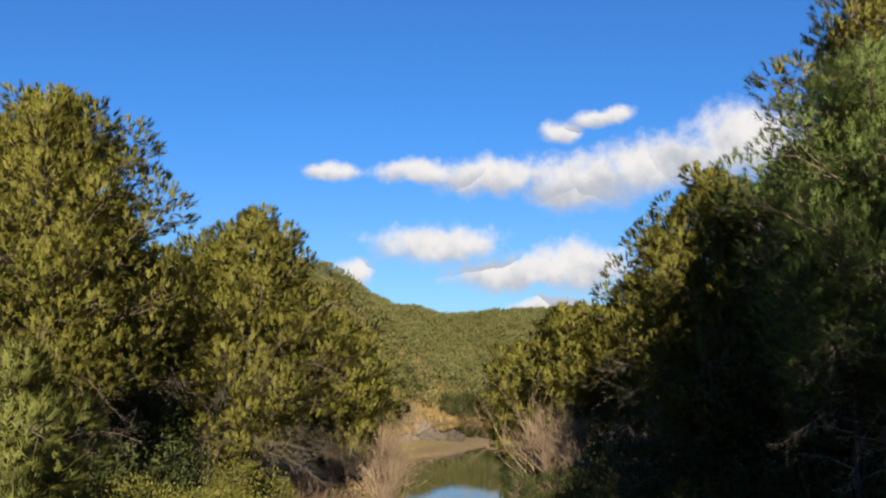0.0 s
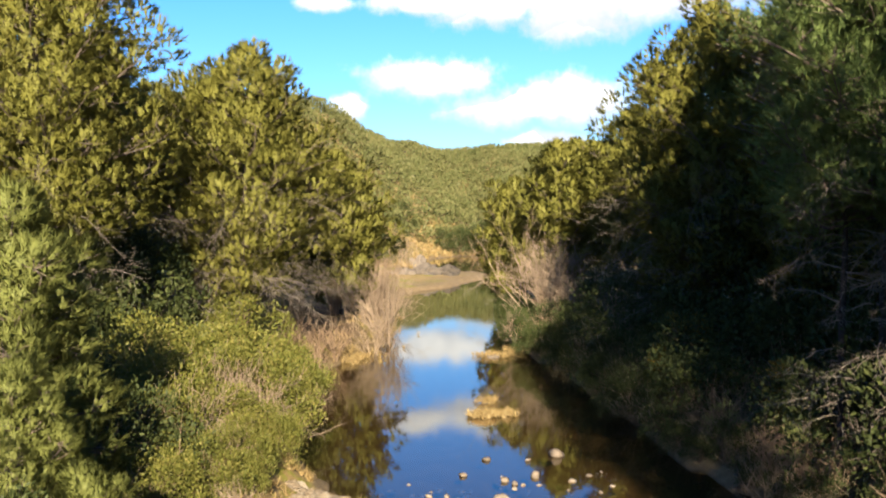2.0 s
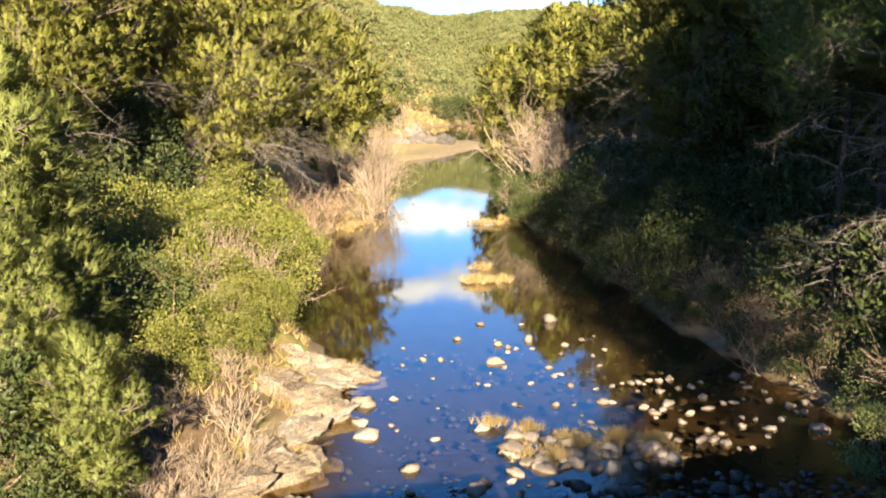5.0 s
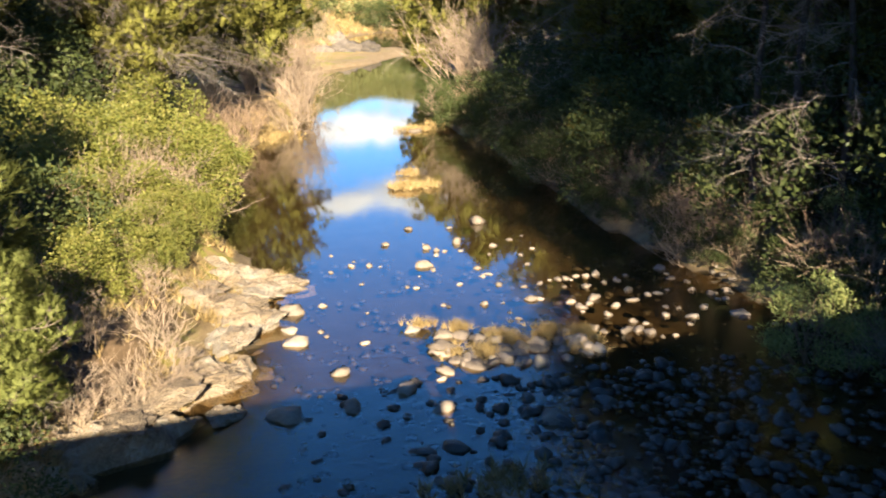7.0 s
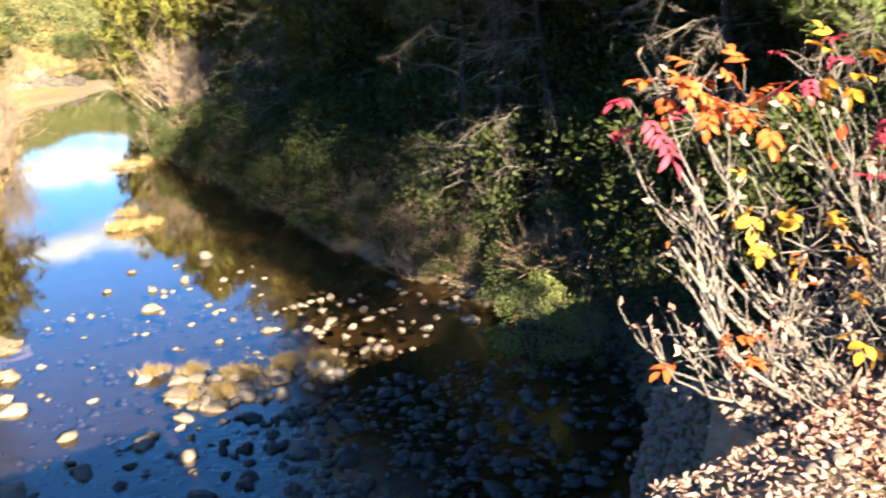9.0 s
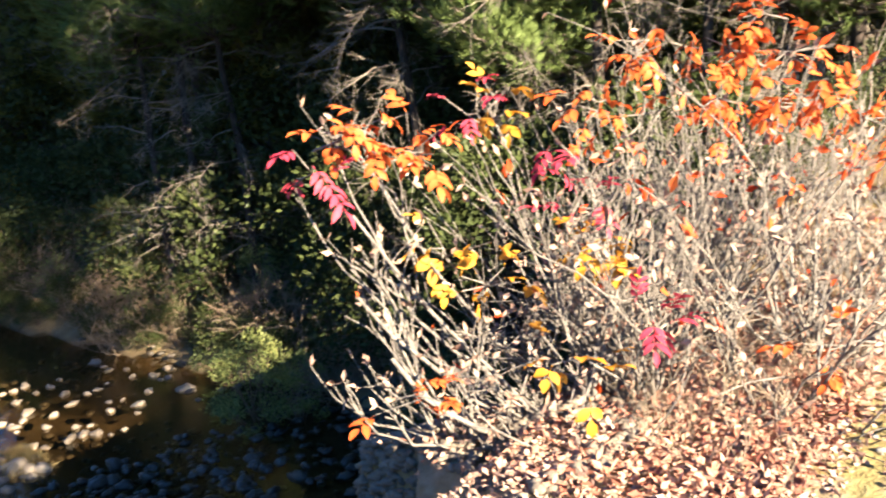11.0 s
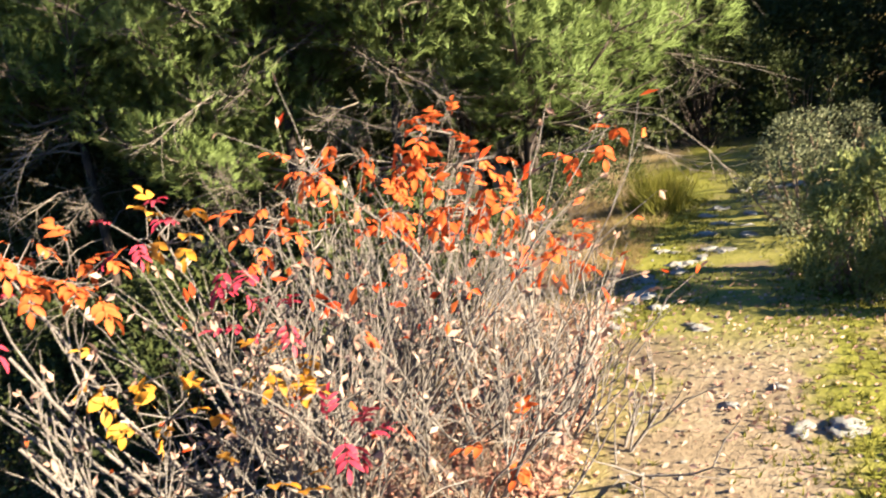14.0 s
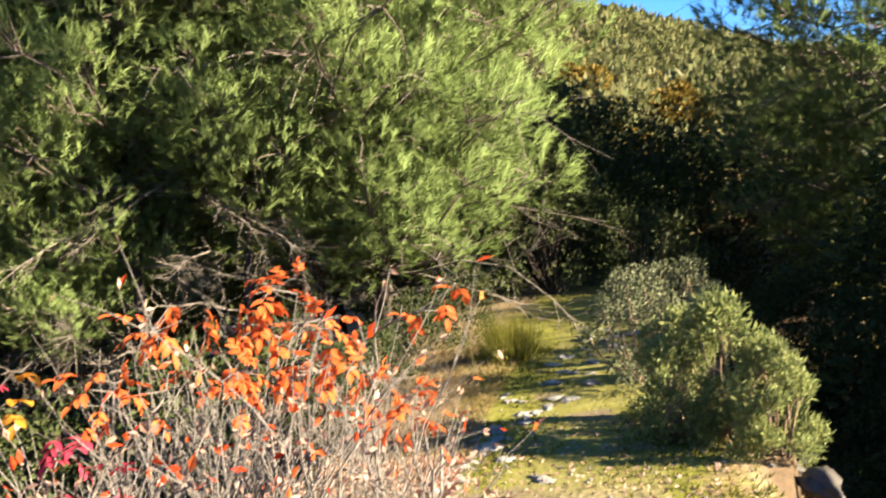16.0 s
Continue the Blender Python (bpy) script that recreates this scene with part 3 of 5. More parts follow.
def place(tree, x, y, turn=0.0, sink=0.0, scale=1.0, z=None):
    tree.location = (x, y, (float(land(x, y)) if z is None else z) - sink)
    tree.rotation_euler = (0, 0, radians(turn))
    tree.scale = (scale, scale, scale)
    return tree


def again(tree, x, y, turn, scale=1.0, stretch_z=1.0, label=""):
    """Another tree of the same make, at its own place, turn and size."""
    ob = copy_thing(tree, pose(x, y, float(land(x, y)), 0, 0, turn))
    ob.scale = (scale, scale, scale * stretch_z)
    if label:
        tagged(ob, label)
    return ob


def shrub(name, label, height, radius, seed, material="leaf_green", lobes=14, per_lobe=260, leaf=(0.09, 0.045), stems=14, stem_mat="twig_brown", category="shrub", group="", upright=0.3, low=0.15):
    """A leafy shrub: stems from one root, and leaves crowded on their ends."""
    rng = np.random.default_rng(seed)
    ob = new(name)
    lines, corner = [], []
    for i in range(lobes):
        ang, u = i * 2.399 + rng.uniform(-0.4, 0.4), rng.uniform(low, 1)
        rr = radius * math.sqrt(max(1 - (u * 0.98) ** 2.2, 0.02)) * rng.uniform(0.55, 1.0)
        rl = (0.22 + 0.14 * rng.uniform()) * min(radius, height) * 1.05
        c = np.array([math.cos(ang) * rr, math.sin(ang) * rr, max(height * u - rl * 0.6, rl * 0.4)])
        d = unit(rng.normal(size=(per_lobe, 3)) + np.array([math.cos(ang) * 0.4, math.sin(ang) * 0.4, 0.4]))
        p = c + d * rl * rng.uniform(0.35, 1.12, (per_lobe, 1))
        corner.append(leaves(rng, p, unit(d + np.array([0, 0, upright])), *leaf))
        lines.append((crooked(rng, np.array([rng.normal() * 0.08, rng.normal() * 0.08, -0.1]), c, 5, 0.04), np.linspace(0.02, 0.006, 5)))
        twigs_along(rng, lines[-1][0], 0.012, 2, rl * 1.5, lines)
    v, f = tubes(lines, 3)
    mesh_from("stemwork", v, f, M[stem_mat], ob)
    corner = np.concatenate(corner)
    mesh_from("foliage", corner, fans(corner, 4), M[material], ob, flat=True)
    return tagged(ob, label, category, group)


def branching(rng, p, d, length, radius, depth, lines, droop=0.0, split=3, spread=0.5):
    """A bare branching stem; ends are returned."""
    q = p + d * length
    m = 4 if depth else 3
    line = crooked(rng, p, q, m, length * 0.06)
    lines.append((line, np.linspace(radius, radius * 0.6, m)))
    if depth == 0:
        return [(q, d)]
    ends = []
    for _ in range(split):
        k = rng.integers(1, 4)
        e = unit(d + rng.normal(size=3) * spread + np.array([0, 0, 0.15 - droop]))
        ends += branching(rng, line[k], e, length * rng.uniform(0.55, 0.85), radius * 0.58, depth - 1, lines, droop, split, spread)
    return ends


def bare_shrub(name, label, height, stems, seed, material="twig_brown", depth=3, split=3, spread=0.45, fan=0.5, radius=0.02, category="bare shrub", group="", droop=0.0, parts=10):
    rng = np.random.default_rng(seed)
    ob = new(name)
    clumps = [[] for _ in range(min(stems, parts))]
    for i in range(stems):
        d = unit(np.array([rng.normal() * fan, rng.normal() * fan, 1.0]))
        branching(rng, np.array([rng.normal() * 0.12 * fan, rng.normal() * 0.12 * fan, -0.1]), d, height * rng.uniform(0.32, 0.45), radius, depth, clumps[i % len(clumps)], droop, split, spread)
    for lines in clumps:
        v, f = tubes(lines, 3)
        mesh_from("stem", v, f, M[material], ob)
    return tagged(ob, label, category, group)


def tufts(name, label, spots, material, blades_each, length, width, spread, seed, category="grass", lay=0.0):
    """Grass: many thin blades at the given spots, as one loose mass."""
    rng = np.random.default_rng(seed)
    spots = np.asarray(spots, float)
    ax = unit(np.array([0, 0, 1.0]) + lay * rng.normal(size=(len(spots), 3)))
    c = blades(rng, spots, ax, blades_each, spread, length, width)
    ob = mesh_from(name, c, fans(c, 3), M[material], flat=True)
    return tagged(ob, label, category, kind="stuff")

# ---- the bridge under the camera: deck, parapets, arches ----


def bridge():
    ob = new("bridge")
    ang = math.degrees(math.atan2(PATH_DIR.y, PATH_DIR.x))
    ob.matrix_world = pose(0, 0.35, 0, 0, 0, ang)
    bm = bmesh.new()
    spans = [(-13.0, 1.6, 2.0), (-7.6, 2.1, 2.9), (-1.4, 2.4, 3.3)]
    # wall outline with arched openings, drawn as columns of quads
    xs = sorted(set([-22.0, 1.9] + [round(c + r * math.cos(a * math.pi / 16), 3) for c, r, h in spans for a in range(17)]))

    def under(x):
        for c, r, h in spans:
            if abs(x - c) < r + 1e-6:
                return h - r * 0.95 + math.sqrt(max(r * r - (x - c) ** 2, 0)) * 0.95
        return -1.0
    for a, b in zip(xs[:-1], xs[1:]):
        m = (a + b) / 2
        arch = [s for s in spans if abs(m - s[0]) < s[1]]
        za, zb = (under(a), under(b)) if arch else (-1.0, -1.0)
        v = [bm.verts.new((x, y, z)) for y in (-1.5, 0.85) for x, z in ((a, za), (b, zb), (b, 4.3), (a, 4.3))]
        bm.faces.new((v[0], v[1], v[2], v[3]))
        bm.faces.new((v[7], v[6], v[5], v[4]))
        bm.faces.new((v[3], v[2], v[6], v[7]))
        bm.faces.new((v[0], v[4], v[5], v[1]))
    part("body", bm, M["masonry"], ob)
    for y in (-1.5, 0.5):
        bm = bmesh.new()
        bmesh.ops.create_cube(bm, size=1, matrix=Matrix.Translation((-10.0, y + 0.17, 4.56)) @ Matrix.Diagonal((23.8, 0.34, 0.5, 1)))
        bmesh.ops.bevel(bm, geom=bm.edges[:], offset=0.04, segments=2, affect="EDGES")
        part("parapet", bm, M["masonry"], ob, "low stone parapet")
    return tagged(ob, "old stone arch bridge across the river", "bridge", kind="structure")


bridge()

# ---- pines along the river ----
p_round = pine("pine", "round-crowned pine with lit olive-green needles on the bank", 9.9, 2.5, 3.5, "round", 11, pads=62, tufts_each=170, needles=24, length=0.2, width=0.022, bare=52, twigs=30, dead_z=(0.6, 0.42), reach=1.12)
place(p_round, -5.0, 32.5, 0, 0, 1.07)
p_tall = pine("pine", "tall dense pine with lit yellow-green brushes on the bank", 11.6, 4.0, 3.8, "round", 12, pads=80, tufts_each=160, needles=24, length=0.2, width=0.022, bare=26, twigs=22)
place(p_tall, -8.8, 24.0, 0, 0, 0.97)
p_cone = pine("pine", "tall pointed pine half in shade on the bank", 14.4, 6.0, 3.9, "cone", 14, pads=66, tufts_each=190, needles=24, length=0.18, width=0.016, bare=20, twigs=36, dead_z=(0.75, 0.2))
place(p_cone, 10.4, 18.6, 0)
p_far = pine("pine", "round-topped pine seen across the water", 7.8, 1.2, 3.1, "round", 13, pads=46, tufts_each=92, needles=14, length=0.32, width=0.045, bare=8)
place(p_far, -2.7, 47.5, 0)
p_mid = pine("pine", "dense pine in the wood beside the river", 9.6, 2.2, 3.2, "round", 15, pads=48, tufts_each=120, needles=18, length=0.26, width=0.03, bare=14)
place(p_mid, 14.8, 12.4, 80, 0, 1.2)
LEFT_PINES = [(p_far, -13.2, 28.5, 70, 1.45), (p_far, -10.5, 37, 130, 1.2), (p_far, -6.5, 49, 40, 1.25), (p_far, -4.6, 57, 200, 1.0), (p_far, -7.5, 42, 100, 1.3), (p_far, -7.0, 39, 310, 1.05)]
for t, x, y, a, s in LEFT_PINES:
    again(t, x, y, a, s)
RIGHT_PINES = [(p_far, 13.6, 28, 10, 1.4), (p_far, 12.4, 36, 250, 1.3), (p_far, 18.5, 23, 90, 1.5), (p_mid, 12.2, 18.2, 140, 1.15), (p_mid, 12.0, 24.5, 40, 1.1), (p_round, 10.5, 30.4, 100, 1.15), (p_far, 14.5, 19.5, 40, 1.4), (p_far, 9.2, 53, 0, 1.12), (p_far, 7.2, 57, 90, 0.98), (p_far, 12.5, 50, 150, 1.15),
               (p_far, 12, 62, 220, 1.15), (p_mid, 16.5, 12.0, 300, 1.2)]
for t, x, y, a, s in RIGHT_PINES:
    again(t, x, y, a, s)
# a young pine close to the bridge, and a lower one at its foot
p_small = pine("young_pine", "young pine with long bright yellow-green needles near the bridge", 3.9, 0.5, 1.35, "round", 31, pads=34, tufts_each=130, needles=26, length=0.16, width=0.012, bare=10, material="needles_young", group="young pines")
place(p_small, -5.7, 14.5, 0, 0, 1.25)
again(p_small, -4.9, 12.4, 130, 0.75)
again(p_small, -3.75, 11.5, 200, 0.6)

# ---- pines beside the track ----
p_young = pine("pine", "leaning pine with fine bright green needles beside the track", 9.5, 1.7, 3.25, "round", 21, pads=84, tufts_each=180, needles=26, length=0.17, width=0.011, loose=0.25, bare=42, dead_z=(0.45, 0.75), material="needles_cool", group="pines beside the track")
place(p_young, 12.5, 5.9, 0, 0, 1.12)
again(p_young, 18.6, -1.3, 120, 1.1)
p_high = pine("pine", "slender high-crowned pine with a bare dark trunk", 11.5, 5.6, 2.9, "round", 23, pads=34, tufts_each=110, needles=18, length=0.26, width=0.03, bare=5, group="pines beside the track")
place(p_high, 14.6, 12.6, 0)
again(p_high, -10.6, 29.5, 40, 1.02)
for x, y, a, s in [(13.0, 15.4, 300, 1.0), (12.4, 21.5, 140, 0.95), (12.6, 24.2, 250, 1.0)]:
    again(p_high, x, y, a, s)

p_slim = pine("pine", "high-crowned pine with a dark trunk and bare grey lower twigs", 11.4, 6.2, 2.9, "round", 29, pads=50, tufts_each=150, needles=22, length=0.17, width=0.012, girth=0.0085, loose=0.25, bare=26, twigs=18, dead_z=(0.25, 0.1), reach=0.75, lean=(0.3, 0.2), material="needles_cool", group="pines beside the track")
place(p_slim, 10.4, 8.3)
for x, y, a, s in [(12.6, 9.8, 80, 1.15), (11.6, 12.6, 200, 1.1), (15.5, 8.8, 10, 1.1), (13.6, 7.4, 150, 1.05), (9.6, 11.2, 300, 0.95), (11.0, 7.0, 60, 0.9), (10.1, 9.4, 170, 0.7), (11.2, 8.8, 260, 0.68), (11.9, 10.8, 20, 0.66), (8.8, 18.2, 30, 0.9), (9.2, 17.2, 150, 1.0), (9.5, 16.2, 290, 0.88)]:
    again(p_slim, x, y, a, s)
# added out of view and stretched so its crown's shadow meets the bank
again(p_slim, 6.9, -8.0, 120, 0.75, 2.2, "unseen stretched pine added behind the track to shade the far bank")

# the pine at (22.5, -4.8) is added out of view to cast shade
for x, y, a, s in [(20.0, 10.5, 250, 0.95), (25.0, -4.5, 30, 1.0), (22.5, -4.8, 310, 1.2)]:
    again(p_mid, x, y, a, s)

# ---- wooded hills ----


def woods(name, label, spots, sizes, material, seed, tri=0.6, per=110):
    rng = np.random.default_rng(seed)
    spots, sizes = np.asarray(spots, float), np.asarray(sizes, float)
    n = len(spots)
    lob = unit(rng.normal(size=(n, 9, 3)) + np.array([0, 0, 0.5])) * np.array([1, 1, 0.8])
    c = spots[:, None] + np.array([0, 0, 0.95]) * sizes[:, None, None] + lob * sizes[:, None, None] * 0.62
    k = per // 9
    c = np.repeat(c.reshape(-1, 3), k, 0)
    s = np.repeat(np.repeat(sizes, 9), k)[:, None]
    d = unit(rng.normal(size=c.shape) + np.array([0, 0, 0.5]))
    p = c + d * s * 0.5 * rng.uniform(0.6, 1, s.shape)
    q = unit(d + np.array([0, 0, 0.6]))
    s1 = unit(np.cross(q, rng.normal(size=c.shape))) * s * tri * 0.28
    cor = np.stack([p - s1, p + s1, p + q * s * tri * rng.uniform(0.5, 1.0, s.shape)], 1).reshape(-1, 3)
    return tagged(mesh_from(name, cor, fans(cor, 3), M[material], flat=True), label, "woods", kind="stuff")


rng = np.random.default_rng(5)


def scatter(n, x0, x1, y0, y1, keep):
    x, y = rng.uniform(x0, x1, n), rng.uniform(y0, y1, n)
    k = keep(x, y)
    x, y = x[k], y[k]
    return np.stack([x, y, land(x, y)], 1)


valley = scatter(18000, -60, 90, 100, 330, lambda x, y: ((x < lerp(y, LEFT) - 9) | (x > lerp(y, RIGHT) + 5) | (y > 136)) & (x > -6 - 0.2 * y) & (x < 6 + 0.26 * y))
woods("hillside_woods", "olive-green pines and oaks covering the far slopes", valley, rng.uniform(0.6, 1.5, len(valley)) ** 1.2, "leaf_hill", 6, 0.42, 36)
crest = scatter(60, 0, 75, 246, 262, lambda x, y: (x > 18) & (x < 46))
woods("crest_woods", "a row of dark trees along the skyline", crest, rng.uniform(1.2, 1.9, len(crest)), "leaf_dark", 16, 0.4, 54)
outer = scatter(2600, -150, 190, 95, 330, lambda x, y: (x < -6 - 0.2 * y) | (x > 6 + 0.26 * y))
woods("outer_woods", "olive-green pines and oaks on the slopes at both sides", outer, rng.uniform(1.6, 3.2, len(outer)), "leaf_hill", 17, 0.4, 36)
flank = scatter(1500, -60, -4, 62, 130, lambda x, y: (x < lerp(y, LEFT) - 8) & ((x < -7) | (y > 96)))
woods("flank_woods", "dense pines on the slope above the water", flank, rng.uniform(1.0, 2.1, len(flank)), "leaf_hill", 7, 0.26, 108)
east = scatter(5200, 26, 170, -30, 75, lambda x, y: (np.abs(y - 0.2 * x) < 0.22 * x + 5))
k = east[:, 0] < 62
woods("near_oak_woods", "green and yellowing oaks on the slope behind the track", east[k], rng.uniform(0.9, 1.9, k.sum()), "leaf_hill", 8, 0.22, 144)
woods("oak_woods", "green and yellowing oaks covering the upper slope", east[~k], rng.uniform(1.1, 2.3, (~k).sum()), "leaf_hill", 9, 0.36, 54)

# ---- stones and rocks ----


def boulder(seed, flat=0.6, detail=2, rough=0.28):
    """A rounded uneven stone of about unit size; returns the mesh."""
    bm = bmesh.new()
    bmesh.ops.create_icosphere(bm, subdivisions=detail, radius=1)
    for v in bm.verts:
        k = 1 + rough * noise.noise(v.co * 1.1 + Vector((seed * 7.3, 0, 0))) + rough * 0.5 * noise.noise(v.co * 2.7 + Vector((0, seed * 3.1, 0)))
        v.co = Vector((v.co.x * k, v.co.y * k, v.co.z * k * flat))
    for f in bm.faces:
        f.smooth = True
    me = bpy.data.meshes.new("stone")
    bm.to_mesh(me)
    bm.free()
    return me


def stone_set(material, n=6, **kw):
    out = []
    for i in range(n):
        me = boulder(i + 1, **kw)
        me.materials.append(M[material])
        out.append(me)
    return out


river_meshes = stone_set("stone", 9, detail=2, flat=0.62, rough=0.6)
darkened_meshes = stone_set("darkened_stone", 7, detail=2, flat=0.6, rough=0.5)
rng = np.random.default_rng(9)


def lay_stone(x, y, size, z, name="river_stone", label="rounded pale river stone lying in shallow water", group="stones in the shallows", meshes=river_meshes, category="stone"):
    ob = new(name, meshes[int(rng.integers(len(meshes)))])
    ob.location = (x, y, z)
    ob.scale = (size * rng.uniform(0.85, 1.45), size * rng.uniform(0.7, 1.05), size * rng.uniform(0.75, 1.35))
    ob.rotation_euler = (rng.uniform(-0.15, 0.15), rng.uniform(-0.15, 0.15), rng.uniform(0, 6.28))
    return tagged(ob, label, category, group)


# the larger single stones
for x, y, s in [(3.97, 23.2, 0.30), (2.21, 19.7, 0.22), (1.54, 21.6, 0.15), (3.18, 21.4, 0.17), (2.2, 22.95, 0.15), (3.2, 22.8, 0.10), (2.44, 21.1, 0.15), (2.62, 20.8, 0.12), (-0.45, 15.6, 0.27), (-0.5, 17.25, 0.33), (-0.55, 16.2, 0.2), (0.3, 14.13, 0.2),
                (1.55, 15.8, 0.2), (1.95, 14.8, 0.3), (2.89, 14.5, 0.3), (2.31, 14.2, 0.24), (3.3, 14.9, 0.2), (2.6, 15.1, 0.2), (-0.5, 12.7, 0.36), (0.4, 12.9, 0.26), (1.2, 13.3, 0.28), (1.7, 12.6, 0.3), (3.1, 11.9, 0.3), (1.5, 10.5, 0.26), (2.1, 10.2, 0.3), (5.12, 14.96, 0.17), (5.1, 16.8, 0.18), (3.95, 17.0, 0.14)]:
    lay_stone(x, y, s * 0.66 if y > 13.5 else s * 0.7, 0.03 if y > 13.5 else -0.03)
for n, x0, x1, y0, y1, lo, hi in [(70, 1.8, 4.6, 13.9, 15.5, 0.07, 0.19), (62, 4.6, 8.0, 14.3, 18.4, 0.04, 0.11), (46, -0.2, 4.9, 15.0, 22, 0.03, 0.09), (120, 0.4, 7.4, 9.2, 13.7, 0.05, 0.15), (40, 4.6, 8.6, 9.2, 14.0, 0.05, 0.12)]:
    for _ in range(n):
        x, y = rng.uniform(x0, x1), rng.uniform(y0, y1)
        # stones nearer than y = 13.6 lie in shade and take the dark copy
        lay_stone(x, y, rng.uniform(lo, hi), max(0.0, float(land(x, y)) + 0.03), meshes=darkened_meshes if y < 13.6 else river_meshes)


def pebbles(name, label, spots, sizes, material, seed, category="pebbles"):
    """A bed of small stones too many to count, as one mass."""
    r = np.random.default_rng(seed)
    bm = bmesh.new()
    bmesh.ops.create_icosphere(bm, subdivisions=1, radius=1)
    base = np.array([v.co[:] for v in bm.verts])
    tri = np.array([[v.index for v in f.verts] for f in bm.faces])
    bm.free()
    n, k = len(spots), len(base)
    a = r.uniform(0, 6.28, n)
    shape = base[None] * (1 + 0.22 * r.normal(size=(n, k, 1)) * 0.6) * np.stack([r.uniform(0.9, 1.4, n), r.uniform(0.7, 1.0, n), r.uniform(0.45, 0.75, n)], 1)[:, None]
    c, s = np.cos(a)[:, None], np.sin(a)[:, None]
    rot = np.stack([shape[..., 0] * c - shape[..., 1] * s, shape[..., 0] * s + shape[..., 1] * c, shape[..., 2]], -1)
    v = np.asarray(spots)[:, None] + rot * np.asarray(sizes)[:, None, None]
    f = (tri[None] + (np.arange(n) * k)[:, None, None]).reshape(-1, 3)
    return tagged(mesh_from(name, v.reshape(-1, 3), f, M[material]), label, category, kind="stuff")


px = np.concatenate([rng.uniform(2.2, 6.2, 600), rng.uniform(-0.5, 9, 1000), rng.uniform(4.5, 9.6, 450), rng.uniform(-1, 8, 350)])
py = np.concatenate([rng.uniform(9.2, 13.2, 600), rng.uniform(7, 14, 1000), rng.uniform(7, 13.5, 450), rng.uniform(14, 21, 350)])
pz = np.maximum(land(px, py), np.where(py < 13.6, -0.02, -0.12)) + np.where(py < 13.6, rng.uniform(-0.07, 0.03, len(px)), 0)
pebbles("riverbed_pebbles", "rounded pebbles covering the shallow river bed", np.stack([px, py, pz], 1), rng.uniform(0.03, 0.10, len(px)), "darkened_stone", 10)

for x, y, s in [(2.66, 27.9, 0.26), (3.3, 28.0, 0.16), (2.9, 30.0, 0.22), (4.1, 39.7, 0.4), (2.4, 27.8, 0.17), (2.85, 28.1, 0.2)]:
    lay_stone(x, y, s, -0.12, "islet_stone", "low mossy stone carrying dry grass in midstream", "islets")
# bare rock slabs on the bank
slab_meshes = stone_set("rock", 4, detail=4, flat=0.2, rough=0.62)
for i, me in enumerate(slab_meshes):
    for v in me.vertices:
        c = Vector((v.co.x, v.co.y, 0))
        h = v.co.z + 0.10 * noise.noise(c * 2.2 + Vector((i * 5, 0, 0))) + 0.05 * noise.noise(c * 6)
        v.co.z = h * 0.7 + 0.3 * round(h / 0.085) * 0.085
        v.co.x *= 1 + 0.12 * noise.noise(Vector((v.co.x, v.co.y, v.co.z * 4)) * 3)
    for f in me.polygons:
        f.use_smooth = False


def rock_ledge():
    """One sloping bench of layered rock along the bank, broken by joints and steps."""
    ny, nw = 220, 60
    yy, ww = np.meshgrid(np.linspace(10.8, 19.7, ny), np.linspace(-0.1, 2.3, nw), indexing="ij")
    n1 = np.sin(yy * 1.9 + 1.3 * np.sin(ww * 2.1)) * np.sin(ww * 2.7 + yy * 0.8)
    n2 = np.sin(yy * 5.3 + 2.0 * np.sin(ww * 4.0 + yy)) * np.sin(ww * 6.1 - yy * 2.2)
    n3 = np.array([[noise.noise(Vector((y * 3.1, w * 3.1, 4.0))) for w in ww[0]] for y in yy[:, 0]])
    shore = np.interp(yy, [10.8, 11.8, 12.8, 14.2, 15.6, 17.0, 18.2, 19.2, 19.7], [-3.1, -2.3, -1.55, -1.1, -1.05, -0.75, -0.85, -0.45, -0.9])
    bite = 0.22 * np.sin(yy * 2.7 + 0.6) + 0.12 * np.sin(yy * 6.9) + 0.08 * n2
    x = shore + bite - ww * (1 + 0.12 * n1)
    rise = -0.14 + 0.30 * smooth(ww, 0.0, 0.35) + 0.55 * smooth(ww, 0.3, 2.2)
    tilt = rise + 0.13 * n1 + 0.06 * n2 + 0.16 * n3
    step = np.floor(tilt / 0.13) * 0.13
    z = 0.35 * tilt + 0.65 * (step + 0.13 * smooth(tilt - step, 0.095, 0.13)) + 0.03 * n3
    joint = np.abs(np.sin(yy * 1.55 + 0.9 * ww + 0.5 * n1)) < 0.045
    joint |= np.abs(np.sin(ww * 2.4 - yy * 0.35 + 0.4 * n2)) < 0.05
    n4 = np.array([[noise.noise(Vector((y * 9.0, w * 9.0, 1.0))) for w in ww[0]] for y in yy[:, 0]])
    z = z - 0.13 * joint + 0.045 * n4
    z = np.where((ww > 2.2) | (yy < 10.9) | (yy > 19.6) | (ww < -0.05), np.minimum(z, -0.3), z)
    i = np.arange(ny * nw).reshape(ny, nw)
    q = np.stack([i[:-1, :-1], i[1:, :-1], i[1:, 1:], i[:-1, 1:]], -1).reshape(-1, 4)
    return tagged(mesh_from("rock_ledge", np.stack([x, yy, z], -1), q[:, ::-1], M["rock"], flat=True), "tan layered rock ledge sloping into the river", "rock")


